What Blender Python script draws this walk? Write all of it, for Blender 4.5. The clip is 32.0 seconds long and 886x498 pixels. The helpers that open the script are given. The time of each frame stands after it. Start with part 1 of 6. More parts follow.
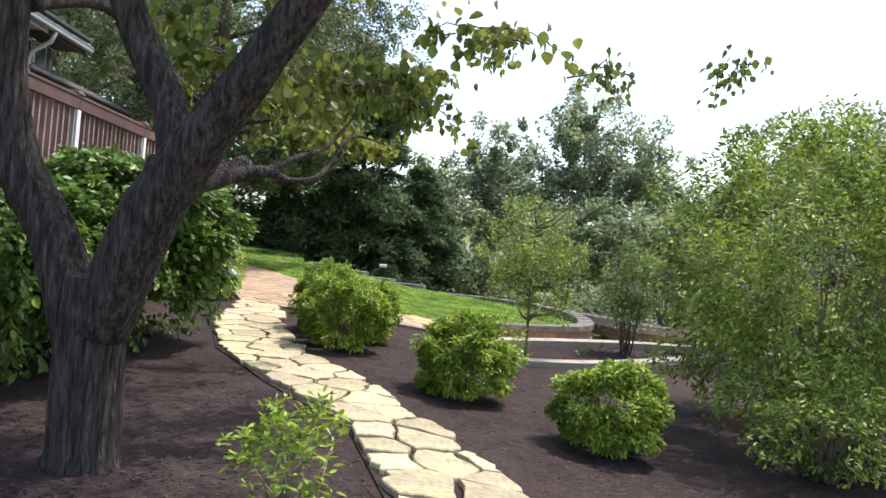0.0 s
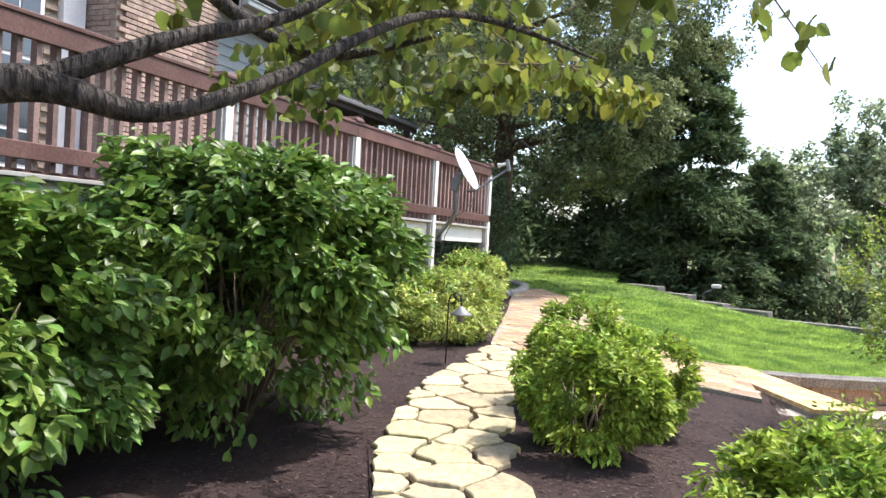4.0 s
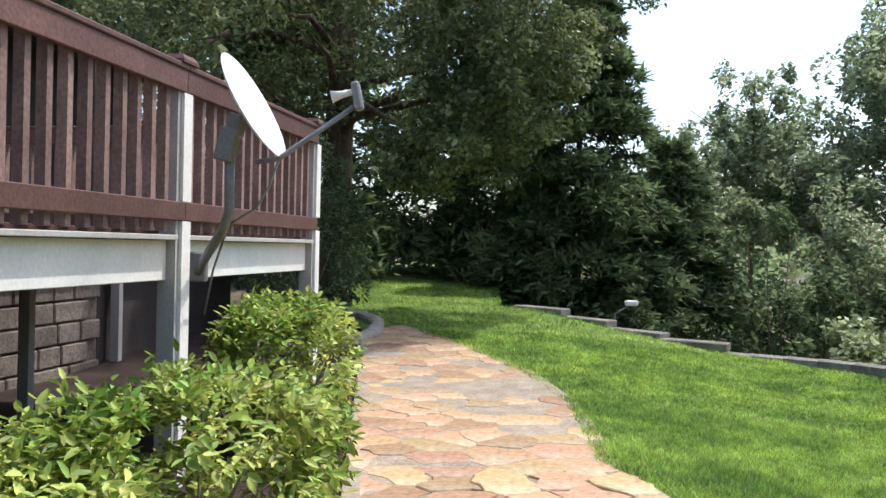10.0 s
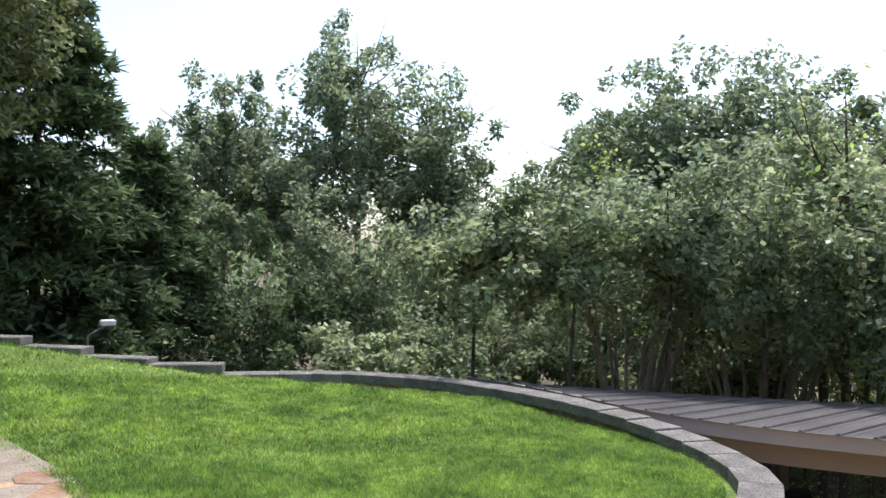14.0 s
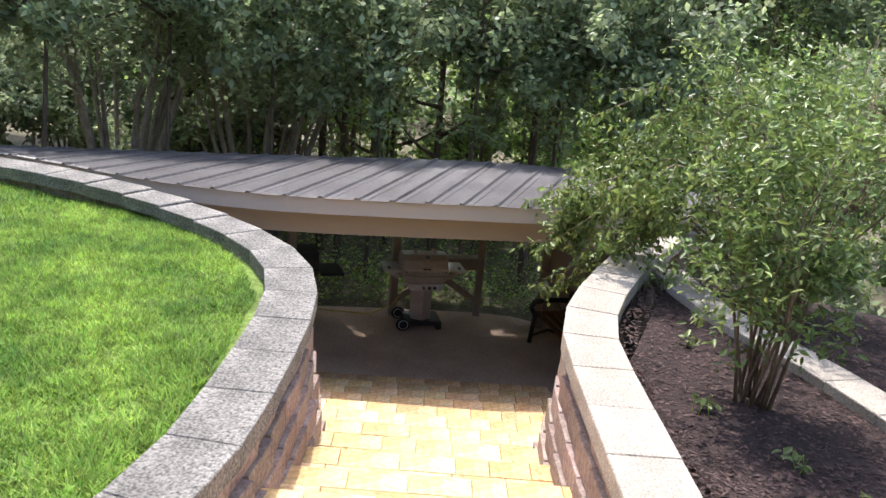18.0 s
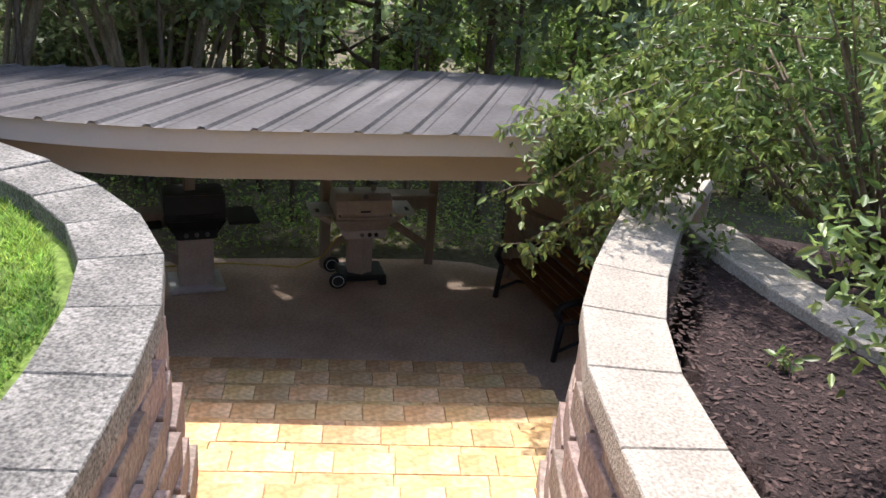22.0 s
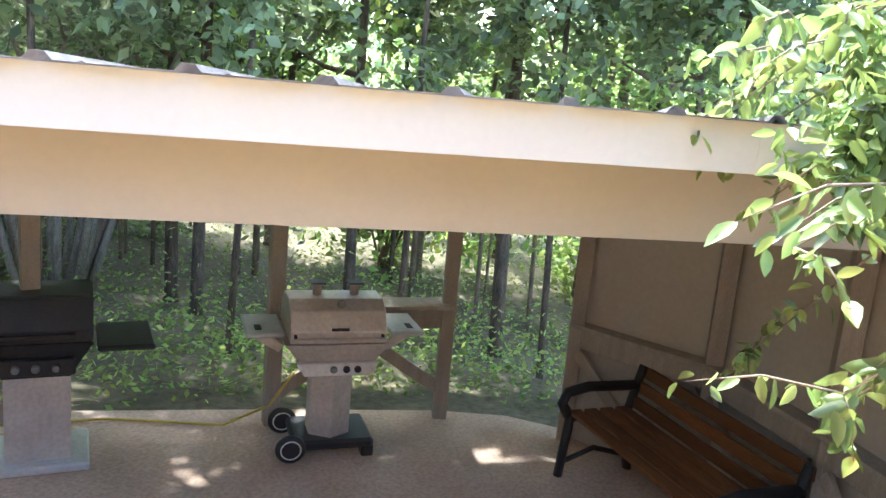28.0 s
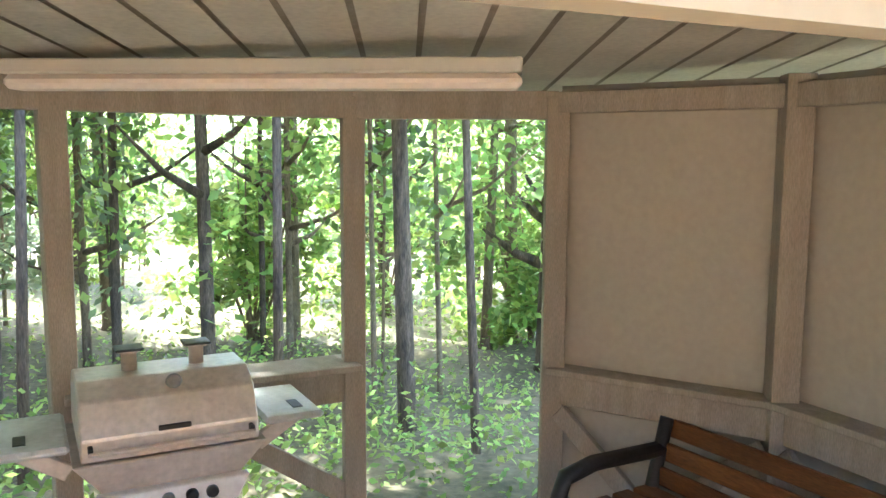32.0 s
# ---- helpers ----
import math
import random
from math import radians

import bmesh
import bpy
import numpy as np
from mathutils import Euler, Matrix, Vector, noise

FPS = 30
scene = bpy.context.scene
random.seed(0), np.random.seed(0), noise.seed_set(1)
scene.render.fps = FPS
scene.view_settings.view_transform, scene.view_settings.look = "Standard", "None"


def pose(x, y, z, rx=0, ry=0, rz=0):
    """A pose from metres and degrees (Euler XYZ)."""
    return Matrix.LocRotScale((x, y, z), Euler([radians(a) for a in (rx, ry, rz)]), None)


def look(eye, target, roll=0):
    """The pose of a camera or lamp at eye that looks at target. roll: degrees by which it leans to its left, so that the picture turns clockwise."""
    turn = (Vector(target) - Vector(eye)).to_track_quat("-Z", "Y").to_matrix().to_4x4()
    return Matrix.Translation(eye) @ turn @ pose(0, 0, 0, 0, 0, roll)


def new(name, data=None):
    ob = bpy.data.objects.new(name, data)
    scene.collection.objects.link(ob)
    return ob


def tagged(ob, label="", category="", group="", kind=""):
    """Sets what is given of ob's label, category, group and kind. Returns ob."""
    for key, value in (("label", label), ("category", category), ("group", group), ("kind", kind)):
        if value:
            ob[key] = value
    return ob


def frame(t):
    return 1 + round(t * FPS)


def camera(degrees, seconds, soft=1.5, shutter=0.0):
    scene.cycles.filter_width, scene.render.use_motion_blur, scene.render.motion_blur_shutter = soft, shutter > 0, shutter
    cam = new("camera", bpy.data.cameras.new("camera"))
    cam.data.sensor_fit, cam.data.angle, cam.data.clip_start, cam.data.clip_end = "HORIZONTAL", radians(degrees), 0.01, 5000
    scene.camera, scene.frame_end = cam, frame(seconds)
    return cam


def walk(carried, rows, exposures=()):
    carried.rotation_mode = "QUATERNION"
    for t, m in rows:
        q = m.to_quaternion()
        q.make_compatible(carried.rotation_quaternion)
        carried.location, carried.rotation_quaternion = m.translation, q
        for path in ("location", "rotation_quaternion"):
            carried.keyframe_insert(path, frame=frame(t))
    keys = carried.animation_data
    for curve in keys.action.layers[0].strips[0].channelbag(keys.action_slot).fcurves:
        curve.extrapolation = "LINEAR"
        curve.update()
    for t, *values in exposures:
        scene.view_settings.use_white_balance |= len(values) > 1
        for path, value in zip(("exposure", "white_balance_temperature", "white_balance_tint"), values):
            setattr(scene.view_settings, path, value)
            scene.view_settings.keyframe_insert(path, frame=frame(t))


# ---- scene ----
cam = camera(57.28, 32.0)
# seconds, place, pitch, roll, yaw
PATH = [
    (0, 0.001, 0.001, 1.351, 0.23, -5.16, -9.65),
    (0.5, 0.193, 0.555, 1.377, 0.42, -5.24, -7.02),
    (1, 0.350, 1.067, 1.399, 0.31, -4.87, -3.79),
    (1.5, 0.523, 1.507, 1.387, 0.40, -3.75, 0.81),
    (2, 0.710, 1.941, 1.433, 0.03, -4.24, 6.03),
    (2.5, 0.807, 2.357, 1.441, -0.24, -4.09, 9.82),
    (3, 0.847, 2.790, 1.470, -0.74, -3.83, 12.04),
    (3.5, 0.867, 3.256, 1.471, -0.75, -3.42, 13.68),
    (5.5, 0.559, 5.279, 1.591, 0.45, -3.04, 15.04),
    (6, 0.447, 5.839, 1.599, 0.29, -2.90, 14.68),
    (6.5, 0.271, 6.356, 1.618, 0.18, -2.21, 12.97),
    (7, 0.084, 6.852, 1.648, 0.10, -1.07, 10.24),
    (7.5, -0.011, 7.388, 1.660, 0.38, -0.50, 8.21),
    (8, -0.061, 7.930, 1.671, 0.84, -1.02, 7.15),
    (8.5, -0.148, 8.435, 1.680, 1.28, -1.57, 6.06),
    (9, -0.243, 8.923, 1.709, 1.03, -1.36, 4.96),
    (9.5, -0.315, 9.383, 1.737, 0.45, -1.58, 4.09),
    (10, -0.347, 9.876, 1.745, -0.16, -1.25, 2.88),
    (10.5, -0.499, 10.288, 1.785, -0.07, -1.32, -0.88),
    (11, -0.665, 10.663, 1.834, 0.62, -0.49, -5.86),
    (11.5, -0.732, 10.863, 1.904, 0.27, -1.03, -10.15),
    (12, -0.685, 11.072, 1.887, 0.13, -0.91, -13.30),
    (12.5, -0.660, 11.161, 1.901, 0.26, -1.70, -17.67),
    (13, -0.624, 11.115, 1.938, 0.57, -1.65, -23.09),
    (13.5, -0.588, 11.092, 1.946, 0.83, -1.05, -29.00),
    (14, -0.528, 11.092, 1.954, 0.33, -0.55, -34.25),
    (14.5, -0.408, 11.205, 1.968, -0.22, -0.38, -39.78),
    (15, -0.257, 11.359, 1.982, -1.12, -0.38, -46.20),
    (15.5, -0.104, 11.590, 1.977, -2.26, -0.05, -54.62),
    (17.5, 0.381, 12.086, 1.955, -13.78, -4.46, -67.69),
    (18, 0.535, 12.155, 1.954, -16.32, -4.96, -68.46),
    (18.5, 0.722, 12.184, 1.925, -18.08, -5.12, -69.32),
    (19, 1.015, 12.261, 1.893, -19.76, -5.13, -70.50),
    (19.5, 1.293, 12.397, 1.846, -20.75, -5.32, -71.86),
    (20, 1.560, 12.543, 1.818, -21.32, -4.68, -73.17),
    (20.5, 1.799, 12.655, 1.768, -21.44, -4.41, -73.69),
    (21, 2.074, 12.691, 1.722, -21.91, -3.98, -72.87),
    (21.5, 2.300, 12.756, 1.661, -22.15, -4.26, -72.34),
    (22, 2.574, 12.868, 1.565, -22.11, -4.58, -72.51),
    (22.5, 2.838, 12.966, 1.466, -21.71, -5.01, -72.56),
    (23, 3.126, 13.016, 1.354, -20.94, -5.05, -72.07),
    (23.5, 3.406, 13.126, 1.247, -20.13, -4.79, -72.11),
    (24, 3.679, 13.253, 1.181, -19.69, -4.37, -72.33),
    (24.5, 3.949, 13.353, 1.067, -18.76, -4.22, -72.14),
    (25, 4.211, 13.435, 0.973, -18.14, -4.14, -71.80),
    (25.5, 4.463, 13.540, 0.843, -17.56, -4.29, -71.74),
    (27.5, 5.324, 13.948, 0.347, -12.54, -5.29, -73.41),
    (28, 5.505, 14.029, 0.260, -11.80, -5.07, -74.25),
    (28.5, 5.744, 14.119, 0.148, -11.28, -4.71, -75.21),
    (29, 5.990, 14.197, 0.062, -10.64, -3.44, -77.72),
    (29.5, 6.210, 14.252, -0.063, -8.67, -2.74, -82.02),
    (30, 6.405, 14.344, -0.176, -6.43, -1.98, -87.83),
    (30.5, 6.686, 14.513, -0.285, -4.75, -2.14, -93.68),
    (31, 6.950, 14.705, -0.320, -4.30, -2.20, -97.30),
    (31.5, 7.140, 14.736, -0.355, -4.90, -1.41, -94.50),
    (32, 7.290, 14.578, -0.340, -6.50, -0.35, -84.10),
]
EXPOSURES = [(0, 1.25, 6500, 11), (3, 1.5, 6450, 11), (6, 1.8, 6500, 11), (9, 1.12, 6450, 10), (11.5, 1.08, 6300, 11), (13, 1.0, 6250, 12), (15, 1.06, 6200, 12), (17.5, 1.7, 6250, 13), (19, 1.48, 6350, 12), (22, 1.55, 6300, 13), (24, 1.95, 6300, 13), (25.5, 2.4, 6150, 12), (27.5, 3.6, 5800, 7), (30, 3.95, 5650, 6), (31, 4.3, 5650, 5), (32, 4.85, 5750, 3)]
walk(cam, [(t, pose(x, y, z, 90 + p, r, w)) for t, x, y, z, p, r, w in PATH], EXPOSURES)

# ---- daylight: hazy bright sky and a high sun from beyond the shelter ----
SUN_AZ, SUN_EL = 33.0, 62.0
world = bpy.data.worlds.new("sky")
scene.world = world
world.use_nodes = True
wn = world.node_tree
sky = wn.nodes.new("ShaderNodeTexSky")
sky.sky_type = "NISHITA"
sky.sun_disc = False
sky.sun_elevation = radians(SUN_EL)
sky.sun_rotation = radians(90 - SUN_AZ)
sky.air_density, sky.dust_density, sky.ozone_density = 1.0, 2.4, 1.0
wn.links.new(sky.outputs["Color"], wn.nodes["Background"].inputs["Color"])
wn.nodes["Background"].inputs["Strength"].default_value = 0.15
sun = new("sun", bpy.data.lights.new("sun", "SUN"))
sun.data.energy = 2.2
sun.data.angle = radians(1.2)
sun.data.color = (1.0, 0.97, 0.91)
sa, se = radians(SUN_AZ), radians(SUN_EL)
sun.matrix_basis = look((30 * math.cos(sa) * math.cos(se), 30 * math.sin(sa) * math.cos(se), 30 * math.sin(se)), (0, 0, 0))


# ---- materials ----
def mat(name, base, rough=0.8, scale=8.0, vary=0.25, second=None, fine=60.0, bump=0.3, metal=0.0, spec=0.3, hue=0.0, island=False, obrand=0.0, trans=0.0, stretch=None, bdist=0.01):
    m = bpy.data.materials.new(name)
    m.use_nodes = True
    nt = m.node_tree
    N, L = nt.nodes, nt.links
    b = N["Principled BSDF"]
    b.inputs["Roughness"].default_value = rough
    b.inputs["Metallic"].default_value = metal
    b.inputs["Specular IOR Level"].default_value = spec
    co = N.new("ShaderNodeTexCoord")
    src = co.outputs["Object"]
    if stretch:
        mp = N.new("ShaderNodeMapping")
        mp.inputs["Scale"].default_value = stretch
        L.new(src, mp.inputs["Vector"])
        src = mp.outputs["Vector"]
    n1 = N.new("ShaderNodeTexNoise")
    n1.inputs["Scale"].default_value = scale
    n1.inputs["Detail"].default_value = 4
    L.new(src, n1.inputs["Vector"])
    n2 = N.new("ShaderNodeTexNoise")
    n2.inputs["Scale"].default_value = fine
    n2.inputs["Detail"].default_value = 3
    L.new(src, n2.inputs["Vector"])
    ramp = N.new("ShaderNodeValToRGB")
    ramp.color_ramp.elements[0].position, ramp.color_ramp.elements[1].position = 0.35, 0.68
    second = second or tuple(c * (1 - vary) for c in base)
    ramp.color_ramp.elements[0].color = (*second, 1)
    ramp.color_ramp.elements[1].color = (*base, 1)
    L.new(n1.outputs["Fac"], ramp.inputs["Fac"])
    hs = N.new("ShaderNodeHueSaturation")
    L.new(ramp.outputs["Color"], hs.inputs["Color"])
    ma = N.new("ShaderNodeMapRange")
    ma.inputs["To Min"].default_value, ma.inputs["To Max"].default_value = 1 - vary * 1.2, 1 + vary * 1.2
    ma.inputs["From Min"].default_value, ma.inputs["From Max"].default_value = 0.25, 0.75
    L.new(n2.outputs["Fac"], ma.inputs["Value"])
    val = ma.outputs["Result"]
    if island or obrand:
        if island:
            g = N.new("ShaderNodeNewGeometry").outputs["Random Per Island"]
            lo = island
        else:
            g = N.new("ShaderNodeObjectInfo").outputs["Random"]
            lo = obrand
        mr = N.new("ShaderNodeMapRange")
        mr.inputs["To Min"].default_value, mr.inputs["To Max"].default_value = 1 - lo, 1 + lo
        L.new(g, mr.inputs["Value"])
        mu = N.new("ShaderNodeMath")
        mu.operation = "MULTIPLY"
        L.new(val, mu.inputs[0])
        L.new(mr.outputs["Result"], mu.inputs[1])
        val = mu.outputs["Value"]
        if hue:
            hr = N.new("ShaderNodeMapRange")
            hr.inputs["To Min"].default_value, hr.inputs["To Max"].default_value = 0.5 - hue, 0.5 + hue
            sc = N.new("ShaderNodeMath")
            sc.operation = "FRACT"
            s7 = N.new("ShaderNodeMath")
            s7.operation = "MULTIPLY"
            s7.inputs[1].default_value = 7.31
            L.new(g, s7.inputs[0])
            L.new(s7.outputs["Value"], sc.inputs[0])
            L.new(sc.outputs["Value"], hr.inputs["Value"])
            L.new(hr.outputs["Result"], hs.inputs["Hue"])
    L.new(val, hs.inputs["Value"])
    L.new(hs.outputs["Color"], b.inputs["Base Color"])
    if bump:
        bp = N.new("ShaderNodeBump")
        bp.inputs["Strength"].default_value = bump
        bp.inputs["Distance"].default_value = bdist
        L.new(n2.outputs["Fac"], bp.inputs["Height"])
        L.new(bp.outputs["Normal"], b.inputs["Normal"])
    if trans:
        tr = N.new("ShaderNodeBsdfTranslucent")
        L.new(hs.outputs["Color"], tr.inputs["Color"])
        mx = N.new("ShaderNodeMixShader")
        mx.inputs["Fac"].default_value = trans
        L.new(b.outputs["BSDF"], mx.inputs[1])
        L.new(tr.outputs["BSDF"], mx.inputs[2])
        L.new(mx.outputs["Shader"], N["Material Output"].inputs["Surface"])
    return m


M_MULCH = mat("mulch", (0.047, 0.029, 0.025), 0.95, 3.0, 0.45, (0.024, 0.014, 0.013), 90.0, 0.9)
M_CHIP = mat("mulch_chip", (0.066, 0.041, 0.035), 0.9, 9.0, 0.3, None, 60.0, 0.4, island=0.75)
M_SOIL = mat("forest_floor", (0.16, 0.13, 0.08), 0.95, 1.6, 0.4, (0.08, 0.07, 0.04), 14.0, 0.9)
M_LAWN = mat("lawn_soil", (0.16, 0.23, 0.045), 0.95, 1.6, 0.4, (0.095, 0.14, 0.03), 26.0, 0.8)
M_GRASS = mat("grass", (0.345, 0.485, 0.085), 0.6, 1.7, 0.35, (0.135, 0.245, 0.04), 9.0, 0.0, island=0.5, hue=0.025, trans=0.4)
M_STONE = mat("flagstone", (0.54, 0.44, 0.25), 0.85, 2.2, 0.25, (0.38, 0.33, 0.22), 26.0, 0.5, obrand=0.22, hue=0.015)
M_PATIO = mat("patio_stone", (0.43, 0.345, 0.245), 0.85, 0.9, 0.25, (0.37, 0.21, 0.105), 22.0, 0.5, obrand=0.25, hue=0.02)
M_MORTAR = mat("mortar", (0.36, 0.30, 0.23), 0.95, 5.0, 0.3, None, 60.0, 0.7)
M_TREAD = mat("step_stone", (0.66, 0.48, 0.265), 0.85, 3.0, 0.28, (0.56, 0.325, 0.13), 26.0, 0.6, obrand=0.22, hue=0.01)
M_CAPDK = mat("weathered_cap", (0.265, 0.245, 0.215), 0.95, 3.0, 0.6, (0.14, 0.13, 0.115), 70.0, 1.0, obrand=0.07)
M_CAPLT = mat("pale_cap", (0.43, 0.375, 0.31), 0.95, 3.0, 0.3, (0.34, 0.295, 0.243), 80.0, 0.9, obrand=0.06)
M_BLOCK = mat("split_block", (0.36, 0.28, 0.23), 0.95, 9.0, 0.3, (0.27, 0.20, 0.17), 40.0, 1.0, obrand=0.2, hue=0.012)
M_CONC = mat("patio_concrete", (0.56, 0.41, 0.305), 0.65, 1.5, 0.2, (0.41, 0.29, 0.21), 40.0, 0.25)
M_ROOF = mat("roof_metal", (0.23, 0.215, 0.215), 0.5, 1.1, 0.25, (0.17, 0.155, 0.155), 25.0, 0.1, metal=0.25, spec=0.5)
M_TAN = mat("tan_paint", (0.47, 0.455, 0.41), 0.7, 1.0, 0.02, (0.463, 0.447, 0.40), 40.0, 0.06)
M_TAN2 = mat("tan_timber", (0.335, 0.293, 0.24), 0.8, 3.0, 0.18, (0.275, 0.238, 0.193), 50.0, 0.3, stretch=(6, 6, 1))
M_PANEL = mat("tan_panel", (0.40, 0.362, 0.30), 0.8, 1.2, 0.05, (0.38, 0.342, 0.282), 30.0, 0.12)
M_BROWN = mat("deck_stain", (0.135, 0.07, 0.058), 0.65, 4.0, 0.25, (0.10, 0.05, 0.042), 50.0, 0.25, obrand=0.15)
M_BAL = mat("baluster_stain", (0.27, 0.18, 0.155), 0.7, 4.0, 0.25, (0.19, 0.12, 0.10), 50.0, 0.2, obrand=0.22)
M_WHITE = mat("white_paint", (0.78, 0.76, 0.72), 0.6, 3.0, 0.08, (0.68, 0.66, 0.62), 50.0, 0.1)
M_GREYW = mat("grey_paint", (0.42, 0.40, 0.38), 0.7, 3.0, 0.12, None, 50.0, 0.1)
M_BRICK = mat("brick", (0.42, 0.32, 0.26), 0.9, 7.0, 0.3, (0.29, 0.20, 0.16), 60.0, 0.6, obrand=0.35, hue=0.015)
M_SIDING = mat("siding", (0.30, 0.33, 0.32), 0.7, 2.0, 0.1, None, 40.0, 0.1)
M_SHINGLE = mat("shingle", (0.09, 0.085, 0.08), 0.9, 6.0, 0.3, None, 60.0, 0.5)
M_STEEL = mat("grill_steel", (0.62, 0.56, 0.51), 0.42, 6.0, 0.12, (0.52, 0.46, 0.41), 40.0, 0.05, metal=0.45, spec=0.5)
M_ALU = mat("cast_shelf", (0.62, 0.61, 0.60), 0.55, 6.0, 0.1, None, 40.0, 0.1, metal=0.4)
M_BLACK = mat("black_cast", (0.022, 0.021, 0.022), 0.5, 8.0, 0.25, None, 60.0, 0.15, spec=0.4)
M_BWOOD = mat("bench_slat", (0.15, 0.06, 0.02), 0.5, 3.0, 0.3, (0.10, 0.038, 0.012), 30.0, 0.15, stretch=(1, 8, 8), obrand=0.2)
M_DISH = mat("dish_grey", (0.72, 0.73, 0.74), 0.5, 3.0, 0.06, None, 30.0, 0.03)
M_GREYM = mat("grey_metal", (0.22, 0.22, 0.22), 0.5, 6.0, 0.15, None, 50.0, 0.05, metal=0.3)
M_BARK = mat("bark_dark", (0.16, 0.115, 0.08), 0.95, 3.0, 0.4, (0.065, 0.047, 0.034), 16.0, 1.0, stretch=(5, 5, 1.1))
M_BARKG = mat("bark_grey", (0.27, 0.195, 0.125), 0.95, 3.0, 0.35, (0.14, 0.10, 0.068), 18.0, 1.0, stretch=(5, 5, 1.2))
M_BARKP = mat("bark_pale", (0.36, 0.31, 0.25), 0.9, 4.0, 0.3, (0.22, 0.18, 0.14), 22.0, 0.8, stretch=(4, 4, 1.2))
M_TWIG = mat("twig", (0.22, 0.17, 0.12), 0.9, 8.0, 0.3, None, 40.0, 0.2)
M_HEDGE = mat("hedge_leaf", (0.19, 0.29, 0.055), 0.42, 0.9, 0.2, (0.10, 0.175, 0.036), 6.0, 0.0, island=0.55, hue=0.022, trans=0.3, spec=0.4)
M_LIME = mat("lime_leaf", (0.56, 0.60, 0.18), 0.5, 1.5, 0.25, (0.21, 0.31, 0.055), 6.0, 0.0, island=0.55, hue=0.035, trans=0.35, spec=0.35)
M_NAND = mat("nandina_leaf", (0.40, 0.48, 0.07), 0.5, 1.5, 0.25, (0.19, 0.29, 0.04), 6.0, 0.0, island=0.5, hue=0.02, trans=0.3, spec=0.3)
M_OAK = mat("woods_leaf", (0.37, 0.42, 0.25), 0.5, 0.5, 0.25, (0.20, 0.255, 0.13), 3.0, 0.0, island=0.55, hue=0.02, trans=0.55, spec=0.35)
M_OLIVE = mat("olive_leaf", (0.23, 0.26, 0.11), 0.5, 0.4, 0.25, (0.12, 0.15, 0.062), 3.0, 0.0, island=0.55, hue=0.02, trans=0.35, spec=0.35)
M_OAKY = mat("young_leaf", (0.40, 0.50, 0.15), 0.5, 0.6, 0.25, (0.26, 0.36, 0.10), 3.0, 0.0, island=0.5, hue=0.03, trans=0.6, spec=0.25)
M_RED = mat("redbud_leaf", (0.25, 0.27, 0.05), 0.5, 0.9, 0.25, (0.12, 0.16, 0.035), 5.0, 0.0, island=0.5, hue=0.03, trans=0.45, spec=0.3)
M_CONIF = mat("conifer_needles", (0.165, 0.225, 0.10), 0.65, 0.8, 0.25, (0.085, 0.125, 0.057), 5.0, 0.0, island=0.5, hue=0.015, trans=0.35, spec=0.2)
M_CREPE = mat("planter_leaf", (0.265, 0.33, 0.095), 0.4, 1.5, 0.25, (0.125, 0.185, 0.05), 6.0, 0.0, island=0.55, hue=0.02, trans=0.4, spec=0.5)
M_SUNLF = mat("sunny_leaf", (0.34, 0.42, 0.07), 0.45, 1.2, 0.25, (0.15, 0.22, 0.04), 6.0, 0.0, island=0.55, hue=0.025, trans=0.35, spec=0.4)
M_LIGHT = mat("light_diffuser", (0.72, 0.64, 0.58), 0.5, 2.0, 0.05, None, 30.0, 0.0)
M_HOSE = mat("yellow_hose", (0.50, 0.38, 0.08), 0.5, 8.0, 0.1, None, 40.0, 0.05)
M_GLASS = mat("window_glass", (0.05, 0.06, 0.07), 0.08, 1.0, 0.1, None, 10.0, 0.0, spec=0.8)
# dark brown that has the shade under eaves and porch roof in it
M_DKSIDE = mat("dark_shaded_siding", (0.07, 0.055, 0.05), 0.8, 3.0, 0.2, None, 40.0, 0.2)
M_DARKST = mat("dark_stone", (0.20, 0.165, 0.135), 0.9, 5.0, 0.35, (0.13, 0.105, 0.09), 30.0, 0.8, obrand=0.25)
M_CEIL = mat("ceiling_board", (0.72, 0.69, 0.61), 0.7, 2.0, 0.08, (0.64, 0.60, 0.52), 40.0, 0.1)
M_TBARK = mat("ridged_bark", (0.115, 0.092, 0.078), 0.9, 5.0, 0.6, (0.03, 0.024, 0.02), 12.0, 1.0, stretch=(7, 7, 0.9), bdist=0.04)
M_OAKG = mat("oak_leaf", (0.40, 0.45, 0.24), 0.42, 0.35, 0.25, (0.23, 0.285, 0.145), 3.0, 0.0, island=0.55, hue=0.02, trans=0.55, spec=0.45)
# far leaves are paler: distance haze is mixed into their colour
M_FAR = mat("hazy_leaf", (0.33, 0.40, 0.20), 0.7, 0.1, 0.25, (0.22, 0.29, 0.13), 1.0, 0.0, island=0.4, hue=0.02, trans=0.5, spec=0.1)
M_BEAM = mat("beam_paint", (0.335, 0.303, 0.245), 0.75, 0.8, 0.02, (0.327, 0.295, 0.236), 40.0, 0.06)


# ---- building helpers ----
R = random.Random(7)
G = np.random.default_rng(11)


def mesh_of(name, bm, material, smooth=False):
    me = bpy.data.meshes.new(name)
    bm.to_mesh(me)
    bm.free()
    for mm in (material if isinstance(material, (list, tuple)) else [material]):
        me.materials.append(mm)
    if smooth:
        me.polygons.foreach_set("use_smooth", [True] * len(me.polygons))
    return me


